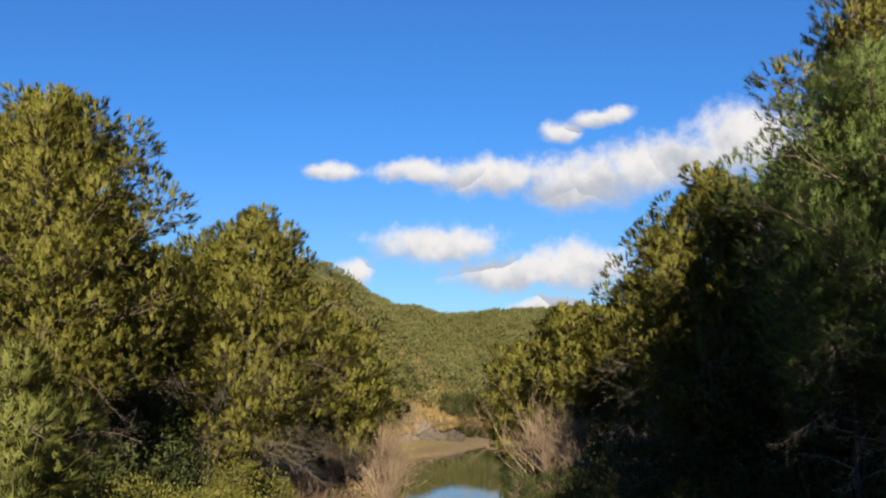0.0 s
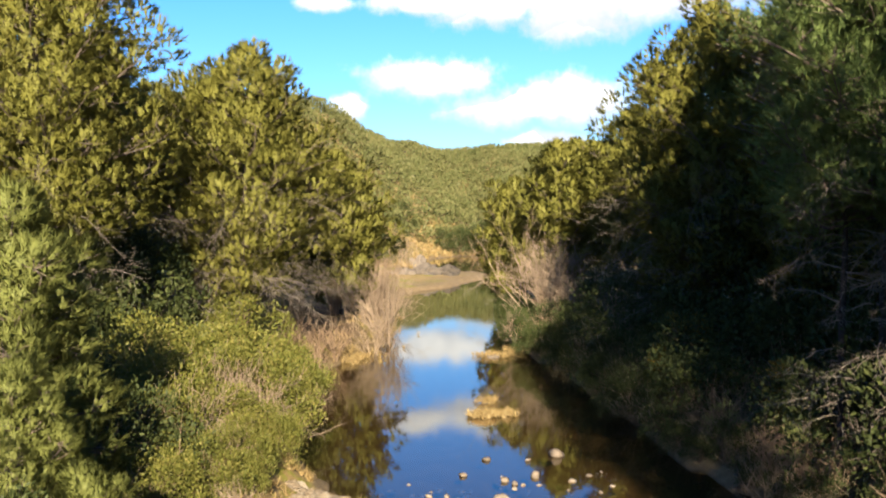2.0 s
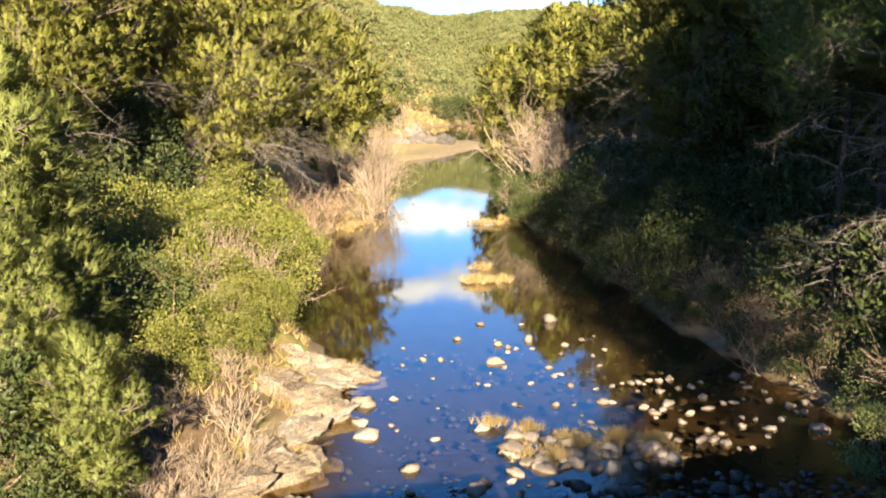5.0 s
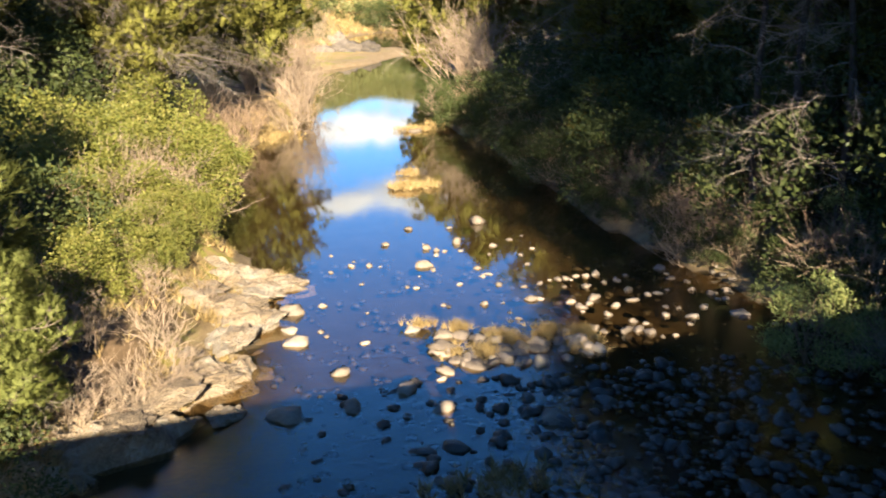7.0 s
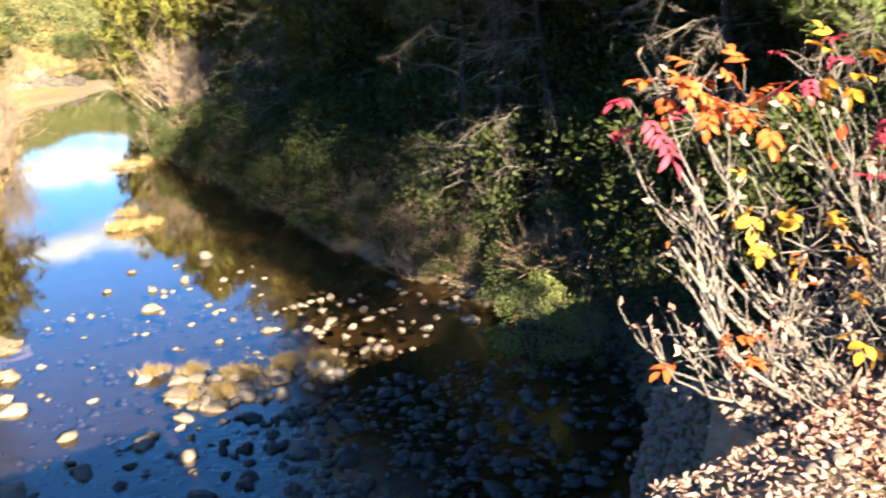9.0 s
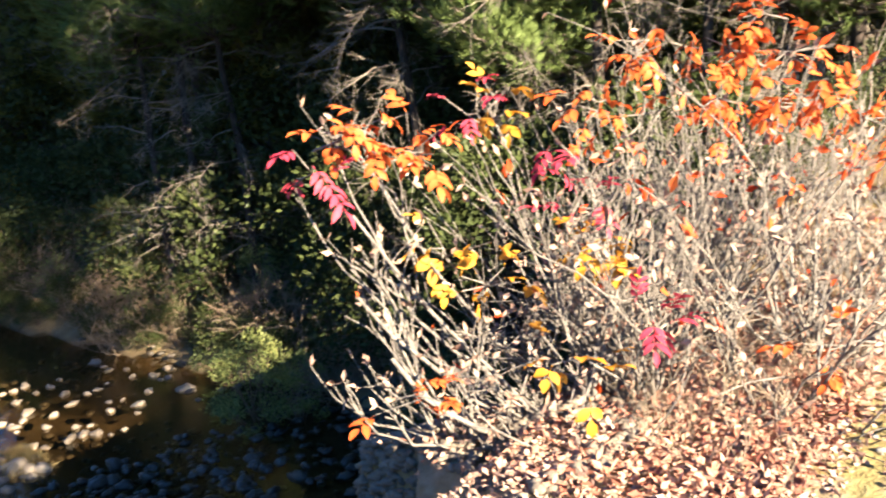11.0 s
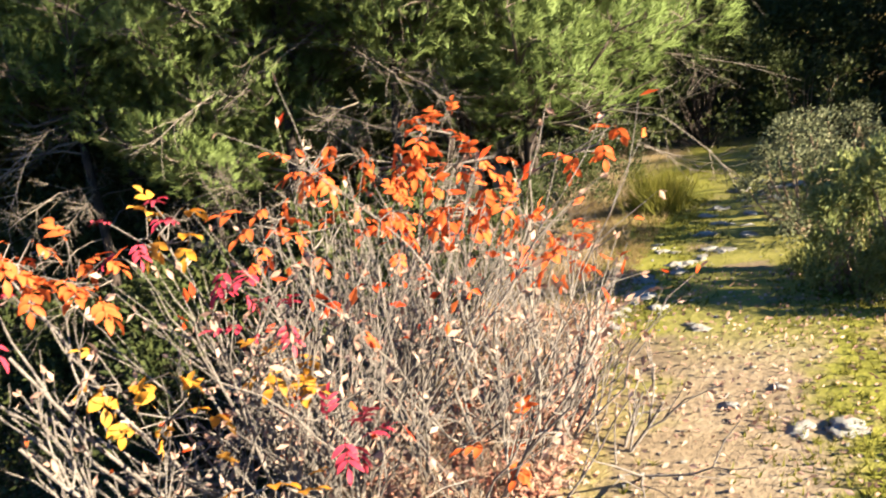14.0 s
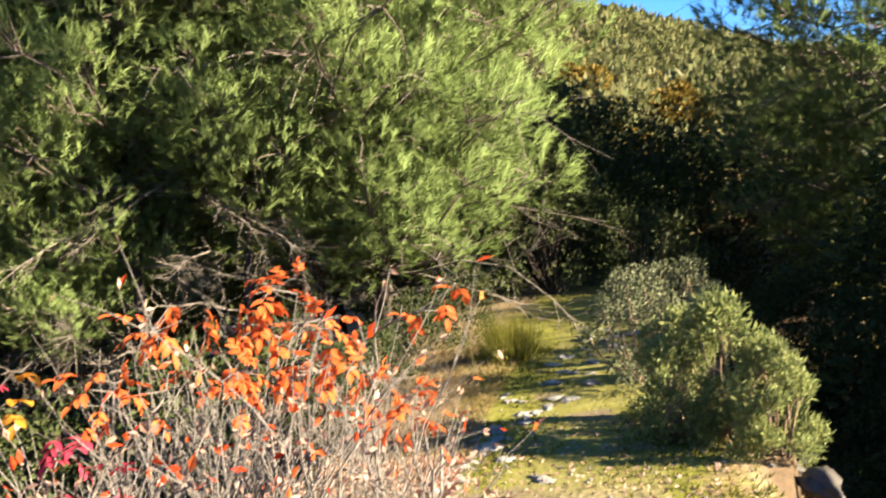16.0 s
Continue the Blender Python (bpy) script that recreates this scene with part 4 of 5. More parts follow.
rock_ledge()
for x, y, z, s, turn in [(-0.75, 18.9, 0.05, 0.42, 20), (-1.25, 18.1, 0.22, 0.5, -15), (-1.0, 16.6, 0.12, 0.36, 50), (-1.6, 16.9, 0.36, 0.5, 10), (-1.5, 15.2, 0.3, 0.45, 80), (-1.75, 13.9, 0.3, 0.42, 35), (-2.2, 13.0, 0.34, 0.5, 60), (-2.6, 12.2, 0.32, 0.42, 120), (-2.3, 17.6, 0.5, 0.55, 130), (-0.95, 18.3, 0.03, 0.22, 40), (-1.05, 17.3, 0.03, 0.2, 100), (-1.4, 12.9, 0.02, 0.28, 75)]:
    ob = new("rock_slab", slab_meshes[int(rng.integers(4))])
    ob.location, ob.scale, ob.rotation_euler = (x, y, z), (s * 1.2, s * 0.85, s * 1.1), (rng.uniform(-0.15, 0.15), rng.uniform(-0.1, 0.2), radians(turn))
    tagged(ob, "sunlit tan rock slab lying on the ledge", "rock", "rock slabs on the bank")

# ---- shrubs of the near bank ----
s_bramble = shrub("shrub", "bright yellow-green leafy bramble on the sunny bank", 2.0, 1.7, 41, "leaf_green", lobes=30, per_lobe=360, leaf=(0.082, 0.045), group="bank shrubs")
place(s_bramble, -3.6, 22.6)
for x, y, a, s in [(-4.6, 25.4, 80, 1.05), (-3.7, 27.6, 170, 0.95), (-5.6, 21.0, 240, 1.1), (-6.4, 24.5, 20, 1.2), (-4.0, 20.3, 300, 0.75), (-4.9, 18.6, 10, 0.8), (-4.4, 16.9, 200, 0.55), (-3.2, 19.2, 90, 0.5), (-3.3, 30.4, 120, 0.8), (-5.0, 29.5, 60, 1.2), (-7.4, 20.5, 100, 1.0), (-3.2, 18.1, 40, 0.5), (-3.5, 16.6, 150, 0.55), (-2.7, 20.2, 260, 0.5), (-4.1, 15.3, 330, 0.6), (-4.5, 13.8, 80, 0.5), (-3.0, 17.2, 10, 0.38)]:
    again(s_bramble, x, y, a, s)
# the bank's shade is partly put into this shrub's leaf colour
s_dark = shrub("shrub", "dense evergreen shrub on the bank, leaves darkened for shade", 2.2, 1.5, 42, "leaf_dark", lobes=20, per_lobe=170, leaf=(0.105, 0.05), group="bank shrubs")
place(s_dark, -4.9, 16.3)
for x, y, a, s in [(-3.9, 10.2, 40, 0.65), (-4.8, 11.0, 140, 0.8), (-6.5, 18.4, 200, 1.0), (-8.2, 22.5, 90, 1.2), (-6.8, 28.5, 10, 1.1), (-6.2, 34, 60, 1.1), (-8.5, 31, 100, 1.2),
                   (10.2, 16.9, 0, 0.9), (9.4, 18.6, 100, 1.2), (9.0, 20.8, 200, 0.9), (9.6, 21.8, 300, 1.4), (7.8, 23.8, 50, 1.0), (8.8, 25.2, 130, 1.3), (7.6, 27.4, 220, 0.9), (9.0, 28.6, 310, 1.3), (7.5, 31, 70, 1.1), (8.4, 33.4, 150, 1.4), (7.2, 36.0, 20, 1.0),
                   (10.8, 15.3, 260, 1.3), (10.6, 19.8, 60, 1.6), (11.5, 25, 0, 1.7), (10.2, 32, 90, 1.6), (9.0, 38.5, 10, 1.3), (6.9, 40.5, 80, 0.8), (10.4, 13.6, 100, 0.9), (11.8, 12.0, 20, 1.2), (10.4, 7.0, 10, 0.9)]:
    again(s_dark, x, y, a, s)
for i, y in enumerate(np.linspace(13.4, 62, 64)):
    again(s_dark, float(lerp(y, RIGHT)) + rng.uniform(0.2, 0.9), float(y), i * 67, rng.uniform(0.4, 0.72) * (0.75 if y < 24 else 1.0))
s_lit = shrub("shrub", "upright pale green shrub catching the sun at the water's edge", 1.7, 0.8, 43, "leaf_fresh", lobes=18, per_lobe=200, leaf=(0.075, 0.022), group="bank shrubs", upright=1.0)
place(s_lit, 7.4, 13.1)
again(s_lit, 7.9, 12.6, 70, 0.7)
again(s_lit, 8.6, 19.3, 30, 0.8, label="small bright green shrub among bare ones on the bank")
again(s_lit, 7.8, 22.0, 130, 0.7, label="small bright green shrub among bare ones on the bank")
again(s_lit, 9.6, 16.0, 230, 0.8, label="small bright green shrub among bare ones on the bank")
s_oak = shrub("shrub", "small russet-leaved oak among dark evergreens", 2.6, 1.0, 44, "leaf_oak", lobes=10, per_lobe=150, leaf=(0.12, 0.07), group="bank shrubs")
place(s_oak, 8.2, 26.4)
again(s_oak, 8.9, 20.6, 80, 0.8)

# ---- leafless growth ----
b_brown = bare_shrub("bare_shrub", "leafless reddish-brown shrub on the bank", 2.6, 10, 51, "twig_brown", depth=3, split=3, fan=0.45, radius=0.022, group="leafless shrubs")
place(b_brown, -2.9, 36.0)
for x, y, a, s in [(-3.6, 34.2, 60, 0.9), (-2.4, 38.4, 130, 0.85), (-3.9, 38.0, 10, 1.1), (-2.9, 33.0, 200, 0.7), (6.6, 39.4, 40, 0.9), (7.3, 44.0, 100, 1.1), (8.3, 17.6, 20, 0.75), (8.0, 19.6, 110, 0.8), (7.6, 21.4, 210, 0.75), (8.8, 15.2, 300, 0.8), (7.5, 24.6, 10, 0.8), (9.6, 13.2, 70, 0.75), (9.3, 17.8, 160, 0.9), (8.9, 22.6, 250, 0.95), (7.2, 28.4, 40, 0.8), (9.0, 12.2, 190, 0.6), (-0.9, 50.0, 40, 1.2), (-2.2, 53.0, 130, 1.4), (-0.9, 57.0, 220, 1.3), (-2.4, 61.0, 310, 1.5), (-0.8, 65.0, 80, 1.4), (-3.0, 46.5, 170, 1.2)]:
    again(b_brown, x, y, a, s)
b_pale = bare_shrub("bare_tree", "leafless beige tree of fine twigs near the water", 4.4, 5, 52, "twig_beige", depth=4, split=3, fan=0.32, radius=0.035, category="bare tree", group="leafless trees")
place(b_pale, -0.9, 45.2, 0, 0, 1.1)
for x, y, a, s in [(-1.0, 40.3, 90, 0.72), (-1.5, 48.0, 200, 1.0), (6.9, 46.2, 40, 1.25), (7.3, 41.8, 160, 1.0), (7.6, 44.2, 10, 1.2), (8.0, 51.0, 110, 1.3), (-0.2, 42.8, 310, 0.9), (-0.6, 48.5, 70, 1.15), (5.5, 41.7, 230, 0.55), (8.5, 49, 300, 1.1), (-0.4, 52, 20, 0.9), (1.2, 92, 10, 1.0), (14, 84, 90, 1.2)]:
    again(b_pale, x, y, a, s)
b_dry = bare_shrub("bare_shrub", "dry grey twiggy shrub over the rocks", 1.2, 12, 53, "twig_beige", depth=3, split=3, fan=0.8, radius=0.012, group="leafless shrubs")
place(b_dry, -2.4, 14.2)
for x, y, a, s in [(-3.3, 17.0, 50, 1.0), (-3.7, 18.6, 120, 1.1), (-3.9, 12.4, 200, 1.0), (-5.6, 23.4, 30, 1.5), (8.6, 12.6, 70, 1.6), (7.6, 18.6, 140, 1.5), (8.0, 22.4, 10, 1.6), (9.2, 11.6, 190, 1.4), (-2.7, 15.8, 250, 0.8), (-3.3, 13.5, 80, 0.9), (-4.1, 14.0, 160, 1.0), (-4.6, 14.9, 20, 1.1), (-2.9, 12.6, 300, 0.8), (-3.9, 15.9, 220, 1.0), (7.5, 29.5, 250, 1.8), (8.9, 16.0, 30, 1.2), (8.6, 17.4, 100, 1.3), (8.2, 19.8, 200, 1.3), (7.9, 21.6, 300, 1.4), (7.3, 24.2, 50, 1.8), (7.2, 26.6, 150, 1.8), (7.0, 32.6, 240, 1.8), (9.2, 14.9, 10, 1.9), (9.9, 13.8, 90, 1.8), (-3.0, 21.2, 20, 1.8), (-4.4, 21.4, 100, 2.1), (-3.1, 23.6, 200, 1.9), (-5.2, 17.4, 60, 1.6), (-4.1, 19.4, 10, 1.8), (-3.5, 24.6, 300, 2.0), (-2.2, 13.4, 120, 1.0), (-2.6, 12.9, 230, 0.9), (-2.0, 16.9, 310, 0.6), (-3.2, 12.2, 10, 1.0), (-3.9, 22.6, 40, 2.0), (-2.6, 22.3, 140, 1.5), (-5.0, 19.8, 210, 1.9), (-3.4, 18.4, 330, 1.2)]:
    again(b_dry, x, y, a, s)

# ---- grass of the banks and the islets ----
spots = []
for cx, cy, rx, ry, n in [(2.66, 27.9, 0.36, 0.24, 150), (3.3, 28.0, 0.22, 0.2, 30), (2.9, 30.0, 0.4, 0.2, 30), (4.1, 39.7, 0.6, 0.5, 70), (5.2, 41.0, 0.4, 0.5, 50), (-2.2, 20.6, 0.4, 0.6, 30), (-2.2, 17.4, 0.4, 0.8, 20), (-1.9, 40.0, 0.9, 1.6, 200), (-3.9, 13.0, 0.6, 0.9, 50), (-3.4, 11.6, 0.5, 0.8, 40), (6.3, 35.5, 0.4, 2.0, 50), (2.0, 10.3, 0.6, 0.3, 60), (-1.5, 17.9, 0.3, 0.4, 26), (-1.9, 16.4, 0.3, 0.5, 24), (-1.5, 14.7, 0.2, 0.3, 16), (-2.3, 13.6, 0.3, 0.4, 24), (-1.2, 19.3, 0.3, 0.2, 20), (-2.6, 18.9, 0.3, 0.6, 16), (-2.8, 16.0, 0.3, 0.8, 20), (-3.3, 14.4, 0.4, 0.8, 24), (-1.2, 52.0, 1.2, 6.0, 300)]:
    x, y = cx + rx * rng.normal(size=n) * 0.6, cy + ry * rng.normal(size=n) * 0.6
    spots.append(np.stack([x, y, np.maximum(land(x, y), 0.02)], 1))
tufts("bank_grass", "dry golden grass tufts on the shore and islets", np.concatenate(spots), "straw", 12, 0.25, 0.02, 0.55, 61)
x, y = rng.uniform(1.8, 4.6, 420), 14.9 + rng.normal(size=420) * 0.35
k = wavy(x * 3, y * 3) > 0.05
tufts("shoal_grass", "short tan grass between the stones of the shoal", np.stack([x, y, np.maximum(land(x, y), 0.02)], 1)[k], "straw", 9, 0.15, 0.016, 0.7, 63)
for x, y, n in [(1.72, 15.9, 40), (2.35, 15.6, 50), (2.9, 15.0, 60), (3.15, 14.75, 50), (3.7, 14.9, 50), (4.3, 14.95, 60), (2.6, 14.4, 50), (3.9, 15.15, 30)]:
    p = np.stack([x + rng.normal(size=n) * 0.1, y + rng.normal(size=n) * 0.08, np.full(n, 0.03)], 1)
    tufts("tussock", "golden dry grass tussock among the stones of the shoal", p, "straw", 14, 0.2, 0.009, 0.55, 640 + n, "tussock")
mx, my = rng.uniform(-30, 40, 9000), rng.uniform(100, 150, 9000)
k = (land(mx, my) > 0.05) & (land(mx, my) < 6)
tufts("meadow_grass", "tawny dry meadow beyond the gravel bar", np.stack([mx, my, land(mx, my)], 1)[k], "straw", 4, 0.7, 0.12, 0.5, 62)
for x, y, s in [(-3, 103, 2.6), (0, 108, 1.6), (9.5, 134, 2.2), (11.5, 131, 2.6), (7.5, 137, 1.8), (13.5, 133, 2.6), (-1, 122, 2.4), (14.5, 104, 2.6), (17, 96, 3.0), (-6, 90, 2.4), (1, 142, 2.4), (16, 112, 2.4), (-1.8, 96, 1.2)]:
    again(s_dark, x, y, x * 40, s * 0.8)
drift_mesh = boulder(3, flat=0.2, detail=4, rough=0.7)
drift_mesh.materials.append(M["drift"])
for x, y, s, h in [(2.2, 87.0, 2.0, 5.0), (4.4, 87.5, 1.5, 4.2), (0.6, 85.5, 1.2, 3.5), (2.6, 106.0, 0.9, 5.0)]:
    ob = new("boulder", drift_mesh)
    ob.location, ob.scale = (x, y, 0.4), (s, s * 0.6, h)
    tagged(ob, "rough grey-brown boulder on the grassy bar", "boulder", "boulders of the bar")

# ---- the red-leaved terebinth at the track's edge ----


def leaf_mesh(material, leaflets, length, width, seed, rib_share=0.3):
    """A compound leaf: leaflets in pairs on a thin rib, each a curved folded blade."""
    r = np.random.default_rng(seed)
    bm = bmesh.new()

    def blade(root, p, d, ln, wd):
        d = Vector(d).normalized()
        s = d.cross(Vector((0, 0.2, 1))).normalized()
        n = s.cross(d)
        rows = []
        for t, w, h in ((0, 0.08, 0), (0.3, 0.85, 0.05), (0.6, 0.95, 0.02), (0.85, 0.5, -0.06), (1.0, 0.04, -0.14)):
            c = p + d * ln * t + n * ln * h
            rows.append([bm.verts.new(c + s * wd * 0.5 * w + n * wd * 0.12 * w), root if t == 0 else bm.verts.new(c), bm.verts.new(c - s * wd * 0.5 * w + n * wd * 0.12 * w)])
        for a, b in zip(rows[:-1], rows[1:]):
            bm.faces.new((a[0], a[1], b[1], b[0]))
            bm.faces.new((a[1], a[2], b[2], b[1]))
    rib, pairs = rib_share * length * leaflets, max((leaflets + 1) // 2, 1)
    knots = [Vector((rib * i / pairs, 0, -0.1 * rib * (i / pairs) ** 2)) for i in range(pairs + 1)]
    left = [bm.verts.new(q + Vector((0, 0.0015, 0))) for q in knots]
    right = [bm.verts.new(q - Vector((0, 0.0015, 0))) for q in knots]
    for i in range(pairs):
        bm.faces.new((left[i], right[i], right[i + 1], left[i + 1]))
    for i in range(leaflets - 1):
        k, side = 1 + i // 2 if pairs > 1 else 0, 1 if i % 2 else -1
        k = min(k, pairs - 1)
        blade((left if side > 0 else right)[k], knots[k], (0.7, side * 0.8, r.uniform(-0.5, 0.2)), length * r.uniform(0.8, 1.2), width * r.uniform(0.8, 1.2))
    blade(left[pairs], knots[pairs], (1, 0.05, -0.2), length, width)
    for f in bm.faces:
        f.smooth = True
    me = bpy.data.meshes.new("leaf")
    bm.to_mesh(me)
    bm.free()
    me.materials.append(M[material])
    return me


def terebinth():
    r = np.random.default_rng(71)
    ob = new("terebinth")
    ob.location = (3.55, 2.55, 4.05)
    ends = []

    def stem(lines, label=""):
        v, f = tubes(lines, 4)
        mesh_from("stem", v, f, M["stem_pale"], ob, label)
    roots = [(0.0, 0.0, 15, 0.46), (0.4, -0.3, 9, 0.42), (-0.35, 0.2, 7, 0.5), (0.8, -0.35, 6, 0.36), (0.35, 0.05, 8, 0.22), (-0.1, 0.15, 6, 0.24)]
    for rx, ry, n, fan in roots:
        for _ in range(n):
            d = unit(np.array([r.normal() * fan - 0.05, r.normal() * fan - 0.05, 0.95]))
            p = np.array([rx + r.normal() * 0.14, ry + r.normal() * 0.14, -0.15])
            lines = []
            ends += branching(r, p, d, r.uniform(0.5, 0.86) * (0.45 + 0.55 * d[2] ** 2), r.uniform(0.008, 0.017), 3, lines, -0.12, 3, 0.42)
            stem(lines)
    # long low limbs that arch out over the drop
    for ax, ay, az, rad in [(-1.1, 0.3, 0.12, 0.022), (-0.95, 0.7, 0.4, 0.018), (-0.75, 0.1, -0.05, 0.018), (-1.25, 0.25, 0.7, 0.02), (-1.15, 0.5, 1.2, 0.014), (-0.8, 0.9, 1.35, 0.013), (-0.95, 0.75, 1.0, 0.014), (-0.6, 0.9, 0.5, 0.016), (-0.9, -0.2, 0.35, 0.014), (-1.2, 0.5, 0.9, 0.016)]:
        a, b = np.array([-0.2, 0.1, -0.05]), np.array([ax, ay, az]) * 0.95
        mid = (a + b) / 2 + np.array([0, 0, -0.22])
        t = np.linspace(0, 1, 10)[:, None]
        line = (1 - t) ** 2 * a + 2 * t * (1 - t) * mid + t * t * b + r.normal(size=(10, 3)) * 0.016
        lines = [(line, np.linspace(rad, rad * 0.4, 10))]
        for _ in range(5):
            i = int(r.integers(2, 9))
            e = unit(line[i + 1] - line[i - 1] + r.normal(size=3) * 0.4 + np.array([0, 0, 0.45]))
            ends += branching(r, line[i], e, r.uniform(0.18, 0.4), 0.006, 2, lines, -0.1, 2, 0.5)
        stem(lines)
    orange = [leaf_mesh("leaf_orange", 5, 0.06, 0.03, i, 0.3) for i in (1, 2, 3)]
    yellow = [leaf_mesh("leaf_yellow", 4, 0.058, 0.036, i, 0.3) for i in (4, 5)]
    pink = [leaf_mesh("leaf_pink", 7, 0.055, 0.02, i) for i in (6, 7)]
    r.shuffle(ends)
    tips = np.array([q for q, d in ends])
    # where the coloured leaves still hang: place, reach and number
    hung = [(orange, 13, [(-1.06, 0.4, 1.42), (-0.89, 0.38, 1.32), (0.06, 0.11, 1.57), (0.42, -0.07, 1.52), (0.62, -0.22, 1.49), (0.65, -0.28, 1.31), (0.3, -0.07, 1.35), (0.47, -0.16, 1.65), (0.74, -0.46, 1.21), (0.78, -0.56, 1.06)]),
            (orange, 6, [(-1.1, 0.18, 0.54), (0.05, -0.64, 0.5), (0.92, -0.72, 1.5), (0.2, 0.2, 1.3), (-0.2, 0.1, 1.4)]),
            (yellow, 8, [(-0.79, 0.15, 0.85), (-0.46, -0.04, 0.93), (-0.43, -0.09, 0.87), (-0.83, 0.33, 0.97), (-0.69, -0.09, 0.59), (-0.52, 0.31, 1.45)]),
            (pink, 5, [(-1.22, 0.5, 1.3), (-0.57, 0.37, 1.41), (-0.41, 0.2, 1.22), (-0.37, 0.01, 1.08), (-0.5, -0.32, 0.7)])]
    sprigs = []
    for kinds, count, spots in hung:
        for spot in spots:
            c = np.array(spot)
            root = tips[int(np.argmin(((tips - c) ** 2).sum(1) + 9.0 * np.maximum(tips[:, 2] - c[2] + 0.05, 0) ** 2))]
            line = crooked(r, root, c, 4, 0.012)
            sprigs.append((line, np.linspace(0.005, 0.003, 4)))
            for i in range(count):
                p = c + r.normal(size=3) * np.array([0.07, 0.07, 0.05])
                sprigs.append((np.array([line[int(r.integers(2, 4))], p]), np.array([0.003, 0.002])))
                leaf = new("leaf", kinds[int(r.integers(2))])
                leaf.parent = ob
                way = Vector(p - c) * 6 + Vector(r.normal(size=3)) * 0.5 - Vector((0, 0, 0.35))
                leaf.matrix_basis = Matrix.LocRotScale(Vector(p), way.to_track_quat("X", "Z"), Vector((1, 1, 1)) * r.uniform(0.65, 1.15))
    stem(sprigs)
    dry = [e for e in ends if r.uniform() < 0.62]
    few = [e for e in ends if (e[0][2] > 0.95 and e[0][0] > -0.5 and r.uniform() < 0.42) or r.uniform() < 0.04]
    c = leaves(r, np.array([q for q, d in few]), np.array([d for q, d in few]), 0.06, 0.028, 0.3)
    mesh_from("small_foliage", c, fans(c, 4), M["leaf_orange"], ob, "small orange leaves on the upper twigs", flat=True)
    # small withered leaves left on the twig ends
    base = np.repeat(np.array([q for q, d in dry]), 2, 0)
    way = np.repeat(np.array([d for q, d in dry]), 2, 0)
    c = leaves(r, base, way, 0.042, 0.02, 0.3)
    mesh_from("withered_foliage", c, fans(c, 4), M["leaf_dry"], ob, "small withered tan leaves", flat=True)
    return tagged(ob, "bare-stemmed terebinth with a few orange, yellow and crimson leaves", "shrub")


terebinth()

# a second thicket of thin pale stems behind it, and reddish sprigs
b_thin = bare_shrub("bare_shrub", "thicket of thin pale upright stems beside the track", 1.5, 20, 72, "stem_pale", depth=2, split=3, fan=0.32, spread=0.42, radius=0.008, group="stems beside the track")
place(b_thin, 4.6, 3.05)
for x, y, a, s in [(4.0, 3.1, 200, 1.0), (5.4, 2.7, 300, 0.7)]:
    again(b_thin, x, y, a, s)
b_low = bare_shrub("bare_shrub", "low tangle of dry brown twigs and stalks", 0.42, 12, 73, "twig_beige", depth=2, split=2, fan=0.8, spread=0.6, radius=0.003, group="dry stalks beside the track", parts=4)
place(b_low, 3.6, 1.85)
for i in range(52):
    x = rng.uniform(3.0, 8.4)
    again(b_low, x, 1.2 + 0.25 * x + rng.uniform(-0.25, 0.55), rng.uniform(0, 360), rng.uniform(0.6, 1.2))

for i in range(30):
    x = rng.uniform(3.3, 5.6)
    again(b_low, x, 0.35 + 0.18 * x + rng.uniform(0.75, 1.5), rng.uniform(0, 360), rng.uniform(0.6, 1.0))
for i in range(16):
    x = rng.uniform(6.8, 10.6)
    again(b_low, x, 0.35 + 0.18 * x + rng.uniform(1.5, 2.6), rng.uniform(0, 360), rng.uniform(0.8, 1.5))
for x, y, a, s in [(8.4, 4.5, 0, 0.32), (9.5, 4.7, 80, 0.36), (10.6, 4.6, 160, 0.36), (7.3, 4.2, 240, 0.3), (11.6, 4.4, 20, 0.4), (9.0, 5.4, 120, 0.42)]:
    again(s_dark, x, y, a, s)

# ---- track: stones, broom, evergreen shrub ----
path_meshes = stone_set("pathstone", 6, detail=3, flat=0.3, rough=0.75)
TRACK_STONES = [(4.46, 1.09, 0.08), (4.52, 0.92, 0.11), (4.66, 1.41, 0.05), (5.85, 1.85, 0.07), (5.95, 1.95, 0.05), (3.4, 1.25, 0.05), (4.9, 1.25, 0.04), (5.2, 0.8, 0.05)]
for i in range(26):
    t = i / 25
    TRACK_STONES.append((5.7 + 2.7 * t + rng.normal() * 0.08, 2.42 + 0.15 * t + rng.normal() * 0.07 - 0.5 * max(0, t - 0.7) * rng.uniform(0, 1.5), rng.uniform(0.05, 0.11)))
for i in range(30):
    TRACK_STONES.append((rng.uniform(8.2, 11.8), rng.uniform(2.15, 2.95), rng.uniform(0.05, 0.12)))
for x, y, s in TRACK_STONES:
    lay_stone(x, y, s * 0.8, float(land(x, y)) + s * 0.03, "track_stone", "weathered pale grey stone set in the turf track", "stones on the track", path_meshes)
gx2, gy2 = rng.uniform(2.3, 9, 650), rng.uniform(0.2, 3.2, 650)
pebbles("track_gravel", "small gravel scattered on the track", np.stack([gx2, gy2, land(gx2, gy2) + 0.004], 1), rng.uniform(0.004, 0.015, 650), "pathstone", 12, "gravel")

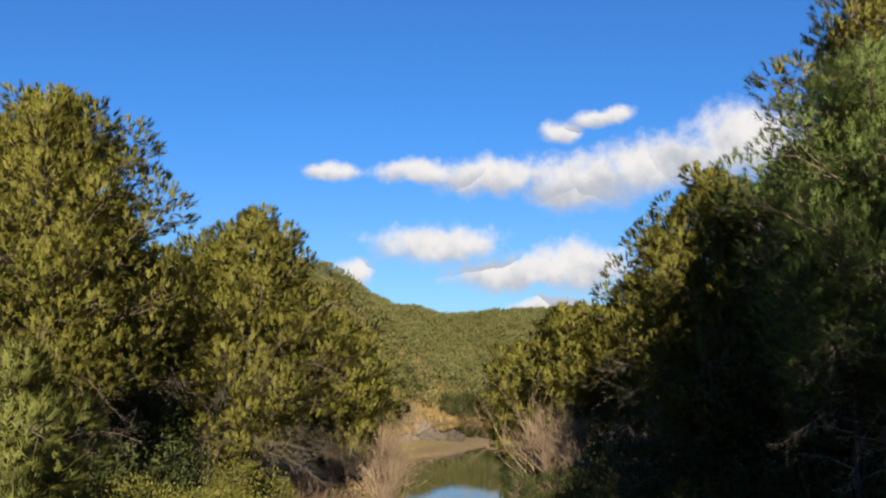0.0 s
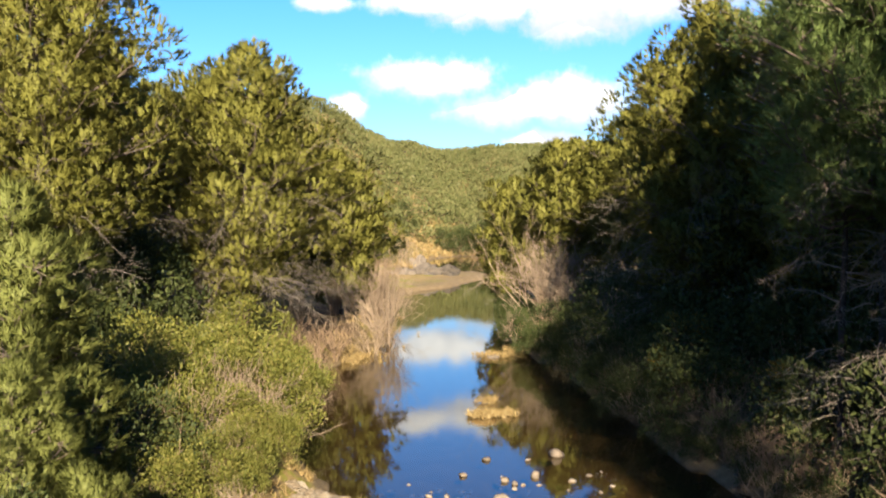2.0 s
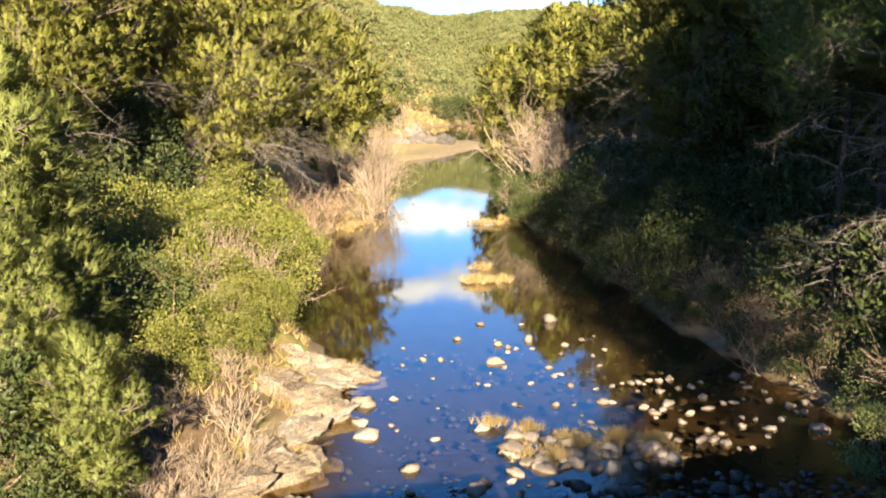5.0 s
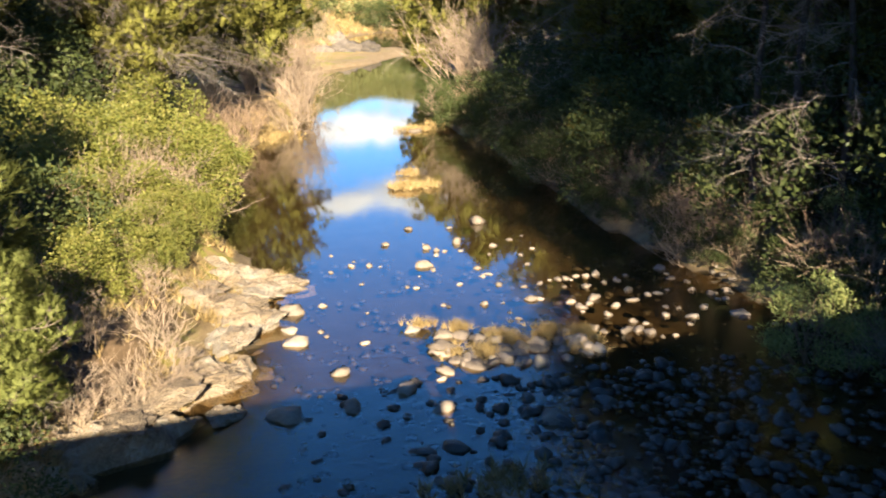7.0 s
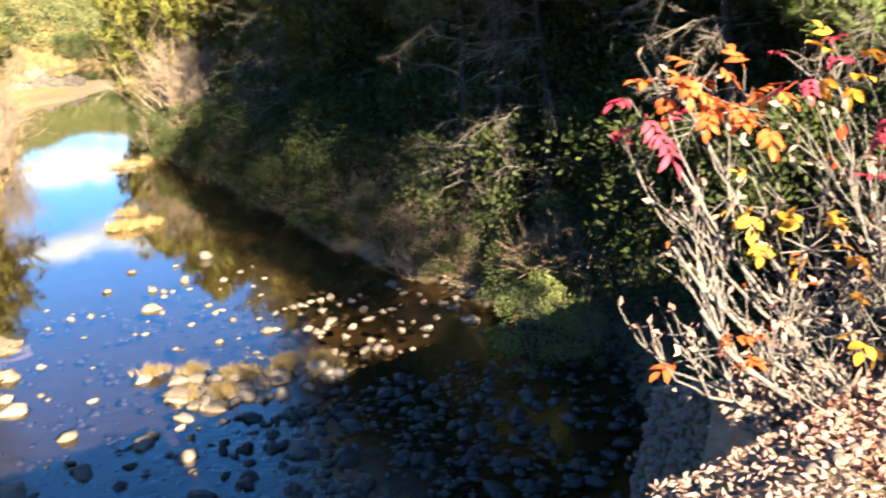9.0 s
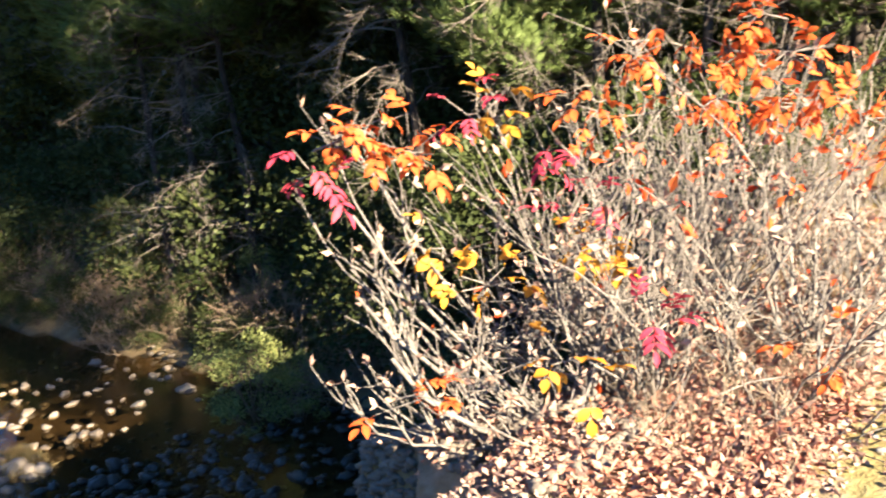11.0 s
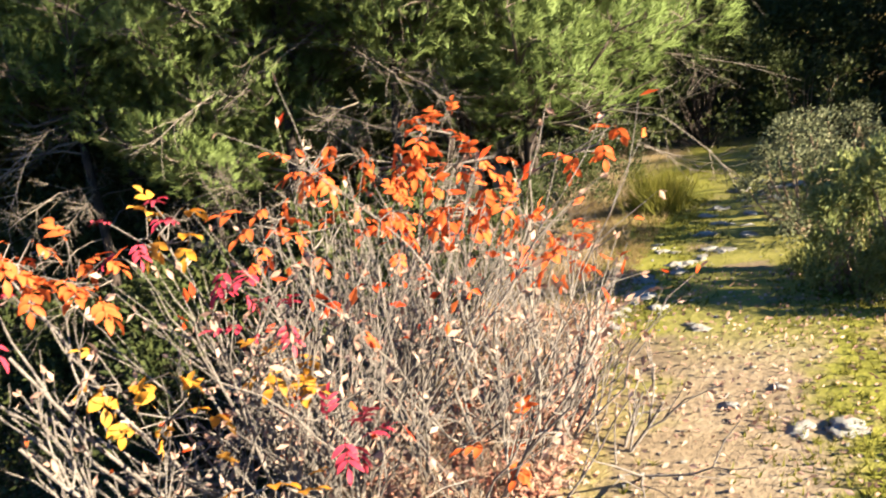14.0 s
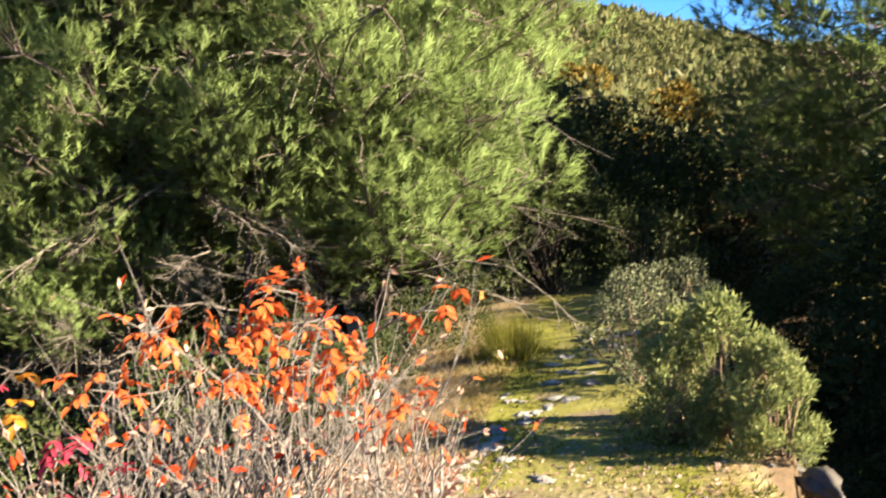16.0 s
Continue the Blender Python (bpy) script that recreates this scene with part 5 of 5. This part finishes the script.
broom = new("broom")
c = blades(np.random.default_rng(81), np.random.default_rng(82).normal(size=(420, 3)) * np.array([0.12, 0.12, 0.0]), unit(np.random.default_rng(83).normal(size=(420, 3)) * np.array([0.4, 0.4, 0.05]) + np.array([0, 0, 1.0])), 4, 0.2, 0.5, 0.007)
mesh_from("foliage", c, fans(c, 3), M["grass"], broom, flat=True)
tagged(place(broom, 10.1, 3.4), "yellow-green broom tussock at the track's bend", "tussock")
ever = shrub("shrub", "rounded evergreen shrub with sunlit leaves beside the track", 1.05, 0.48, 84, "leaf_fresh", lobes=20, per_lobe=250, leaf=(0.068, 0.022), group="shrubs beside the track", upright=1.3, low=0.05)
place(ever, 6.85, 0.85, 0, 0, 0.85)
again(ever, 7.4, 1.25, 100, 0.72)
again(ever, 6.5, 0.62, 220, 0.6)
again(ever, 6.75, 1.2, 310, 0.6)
olive = shrub("shrub", "small grey-green olive shrub beside the track", 1.0, 0.5, 85, "leaf_grey", lobes=18, per_lobe=220, leaf=(0.05, 0.016), group="shrubs beside the track")
place(olive, 8.9, 1.75)
again(olive, 10.2, 1.6, 80, 0.9)

# rough stones that hold the edge of the track
# the same shade-darkened colour, to keep the edge dim
edge_meshes = stone_set("darkened_stone", 5, detail=3, flat=0.5, rough=0.7)
for i in range(26):
    x = 4.6 + 4.6 * i / 25 + rng.normal() * 0.05
    v = -0.98 - 0.04 * math.sin(x * 2.1) + rng.normal() * 0.05
    s = rng.uniform(0.06, 0.12)
    lay_stone(x, 0.35 + (0.18 * x + v) / 0.984, s, 4.28 - rng.uniform(0, 0.12), "edge_stone", "rough grey stone in the crumbling edge of the track", "edge stones", edge_meshes)

# leaf litter, turf blades and dry stalks
n = 30000
lx = rng.uniform(1.9, 7.5, n)
ly = 0.2 + 0.18 * lx + rng.uniform(-0.6, 2.3, n)
dens = rng.uniform(size=n) < np.clip(0.12 + 0.9 * ((ly - 0.18 * lx) > np.where(lx < 4.0, 1.05, 1.35)), 0, 1)
lx, ly = lx[dens], ly[dens]
c = leaves(np.random.default_rng(86), np.stack([lx, ly, land(lx, ly) + 0.012], 1), np.random.default_rng(87).normal(size=(len(lx), 3)) * np.array([1, 1, 0.12]), 0.032, 0.017)
tagged(mesh_from("leaf_litter", c, fans(c, 4), M["leaf_dry"], flat=True), "fallen tan and rust leaves strewn over the ground", "leaf litter", kind="stuff")
fall = np.random.default_rng(90)
n = 14000
lx = fall.uniform(2.5, 6.4, n)
lv = 0.95 + np.abs(fall.normal(size=n)) * 0.55 + 0.12 * np.maximum(lx - 4.2, 0)
ly = 0.35 + 0.18 * lx + lv - 0.15
c = leaves(fall, np.stack([lx, ly, land(lx, ly) + 0.02], 1), fall.normal(size=(n, 3)) * np.array([1, 1, 0.1]), 0.037, 0.021)
tagged(mesh_from("terebinth_litter", c, fans(c, 4), M["leaf_rust"], flat=True), "broad rust and pink-tan leaves fallen below the terebinth", "leaf litter", kind="stuff")
n = 16000
tx = rng.uniform(2.2, 13, n)
tv = rng.uniform(-0.8, 1.6, n)
ty = 0.35 + 0.18 * tx + tv
k = ((tx > 4.9) | (tv < 0.55)) & (np.abs(tv - 0.3) > rng.uniform(0.1, 0.6, n)) & (wavy(tx * 2, ty * 2) > rng.uniform(-0.5, 0.2, n))
tufts("track_turf", "short yellow-green turf along the track", np.stack([tx, ty, land(tx, ty)], 1)[k], "grass", 4, 0.045, 0.008, 0.8, 88)
n = 3600
tx = rng.uniform(4.6, 11, n)
ty = 0.35 + 0.18 * tx + rng.uniform(1.1, 2.2, n)
tufts("verge_grass", "dry straw stalks on the verge", np.stack([tx, ty, land(tx, ty)], 1), "straw", 5, 0.09, 0.005, 0.9, 89)

n = 3600
ca, cr = rng.uniform(0, 2 * math.pi, n), np.sqrt(rng.uniform(0, 2.8, n))
cx, cy = 2.7 + 0.55 * cr * np.cos(ca), 3.4 + 0.7 * cr * np.sin(ca)
cx = np.concatenate([cx, rng.uniform(2.5, 2.68, 900)])
cy = np.concatenate([cy, rng.uniform(2.85, 3.7, 900)])
n = len(cx)
pebbles("shoulder_cobbles", "pale cobbles on the sunlit shoulder of the causeway", np.stack([cx, cy, ground_top(cx, cy) + 0.015], 1), rng.uniform(0.014, 0.036, n), "stone", 14, "cobbles")

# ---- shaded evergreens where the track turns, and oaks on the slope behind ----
# dark leaves stand for shade; the pair at x < -7 fills a gap
ilex = shrub("holm_oak", "dense holm oak beyond the track, leaves darkened for shade", 3.6, 1.9, 92, "leaf_dark", lobes=44, per_lobe=150, leaf=(0.13, 0.06), stem_mat="bark", category="oak tree", group="holm oaks")
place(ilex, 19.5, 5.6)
# copies at y < -2, and several in the wood, added to block sun
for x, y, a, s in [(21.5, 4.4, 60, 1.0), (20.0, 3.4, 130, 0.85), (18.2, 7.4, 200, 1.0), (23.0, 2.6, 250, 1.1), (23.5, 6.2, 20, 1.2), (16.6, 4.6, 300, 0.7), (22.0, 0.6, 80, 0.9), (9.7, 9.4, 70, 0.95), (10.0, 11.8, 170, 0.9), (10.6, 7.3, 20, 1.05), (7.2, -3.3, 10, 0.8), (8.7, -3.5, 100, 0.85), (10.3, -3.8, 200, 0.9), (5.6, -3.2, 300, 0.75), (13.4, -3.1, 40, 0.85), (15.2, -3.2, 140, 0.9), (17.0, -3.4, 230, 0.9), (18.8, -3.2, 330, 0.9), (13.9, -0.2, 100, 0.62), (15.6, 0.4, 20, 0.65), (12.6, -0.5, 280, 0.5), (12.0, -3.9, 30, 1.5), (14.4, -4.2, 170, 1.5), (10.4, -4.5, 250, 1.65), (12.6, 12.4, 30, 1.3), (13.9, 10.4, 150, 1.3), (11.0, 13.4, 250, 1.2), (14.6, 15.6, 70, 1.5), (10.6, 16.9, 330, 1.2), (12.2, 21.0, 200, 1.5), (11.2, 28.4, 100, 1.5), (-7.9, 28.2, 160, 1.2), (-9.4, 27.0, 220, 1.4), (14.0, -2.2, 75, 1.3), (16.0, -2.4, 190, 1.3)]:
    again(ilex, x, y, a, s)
# those near y < 0.5 are added to hide lit slope behind shade-dark leaves
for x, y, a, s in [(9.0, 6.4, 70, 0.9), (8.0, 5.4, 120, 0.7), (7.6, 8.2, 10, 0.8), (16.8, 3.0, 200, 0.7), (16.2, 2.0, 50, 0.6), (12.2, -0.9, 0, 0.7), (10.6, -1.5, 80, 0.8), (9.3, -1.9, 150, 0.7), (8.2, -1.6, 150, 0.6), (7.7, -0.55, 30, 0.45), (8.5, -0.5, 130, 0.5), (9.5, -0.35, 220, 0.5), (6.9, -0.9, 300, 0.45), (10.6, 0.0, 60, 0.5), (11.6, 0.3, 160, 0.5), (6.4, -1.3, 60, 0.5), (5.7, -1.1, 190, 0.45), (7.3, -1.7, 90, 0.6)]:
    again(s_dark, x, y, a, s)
big_oak = shrub("oak_tree", "oak with yellowing autumn leaves on the slope", 5.2, 2.4, 91, "leaf_oak", lobes=30, per_lobe=190, leaf=(0.34, 0.2), stems=12, stem_mat="bark", category="oak tree", group="oaks on the slope")
place(big_oak, 44.5, 6.4, 0, 0, 0.62)
for x, y, a, s in [(33, 4.2, 60, 0.5), (30, 5.6, 140, 0.5), (38, 8.5, 200, 0.7)]:
    again(big_oak, x, y, a, s)
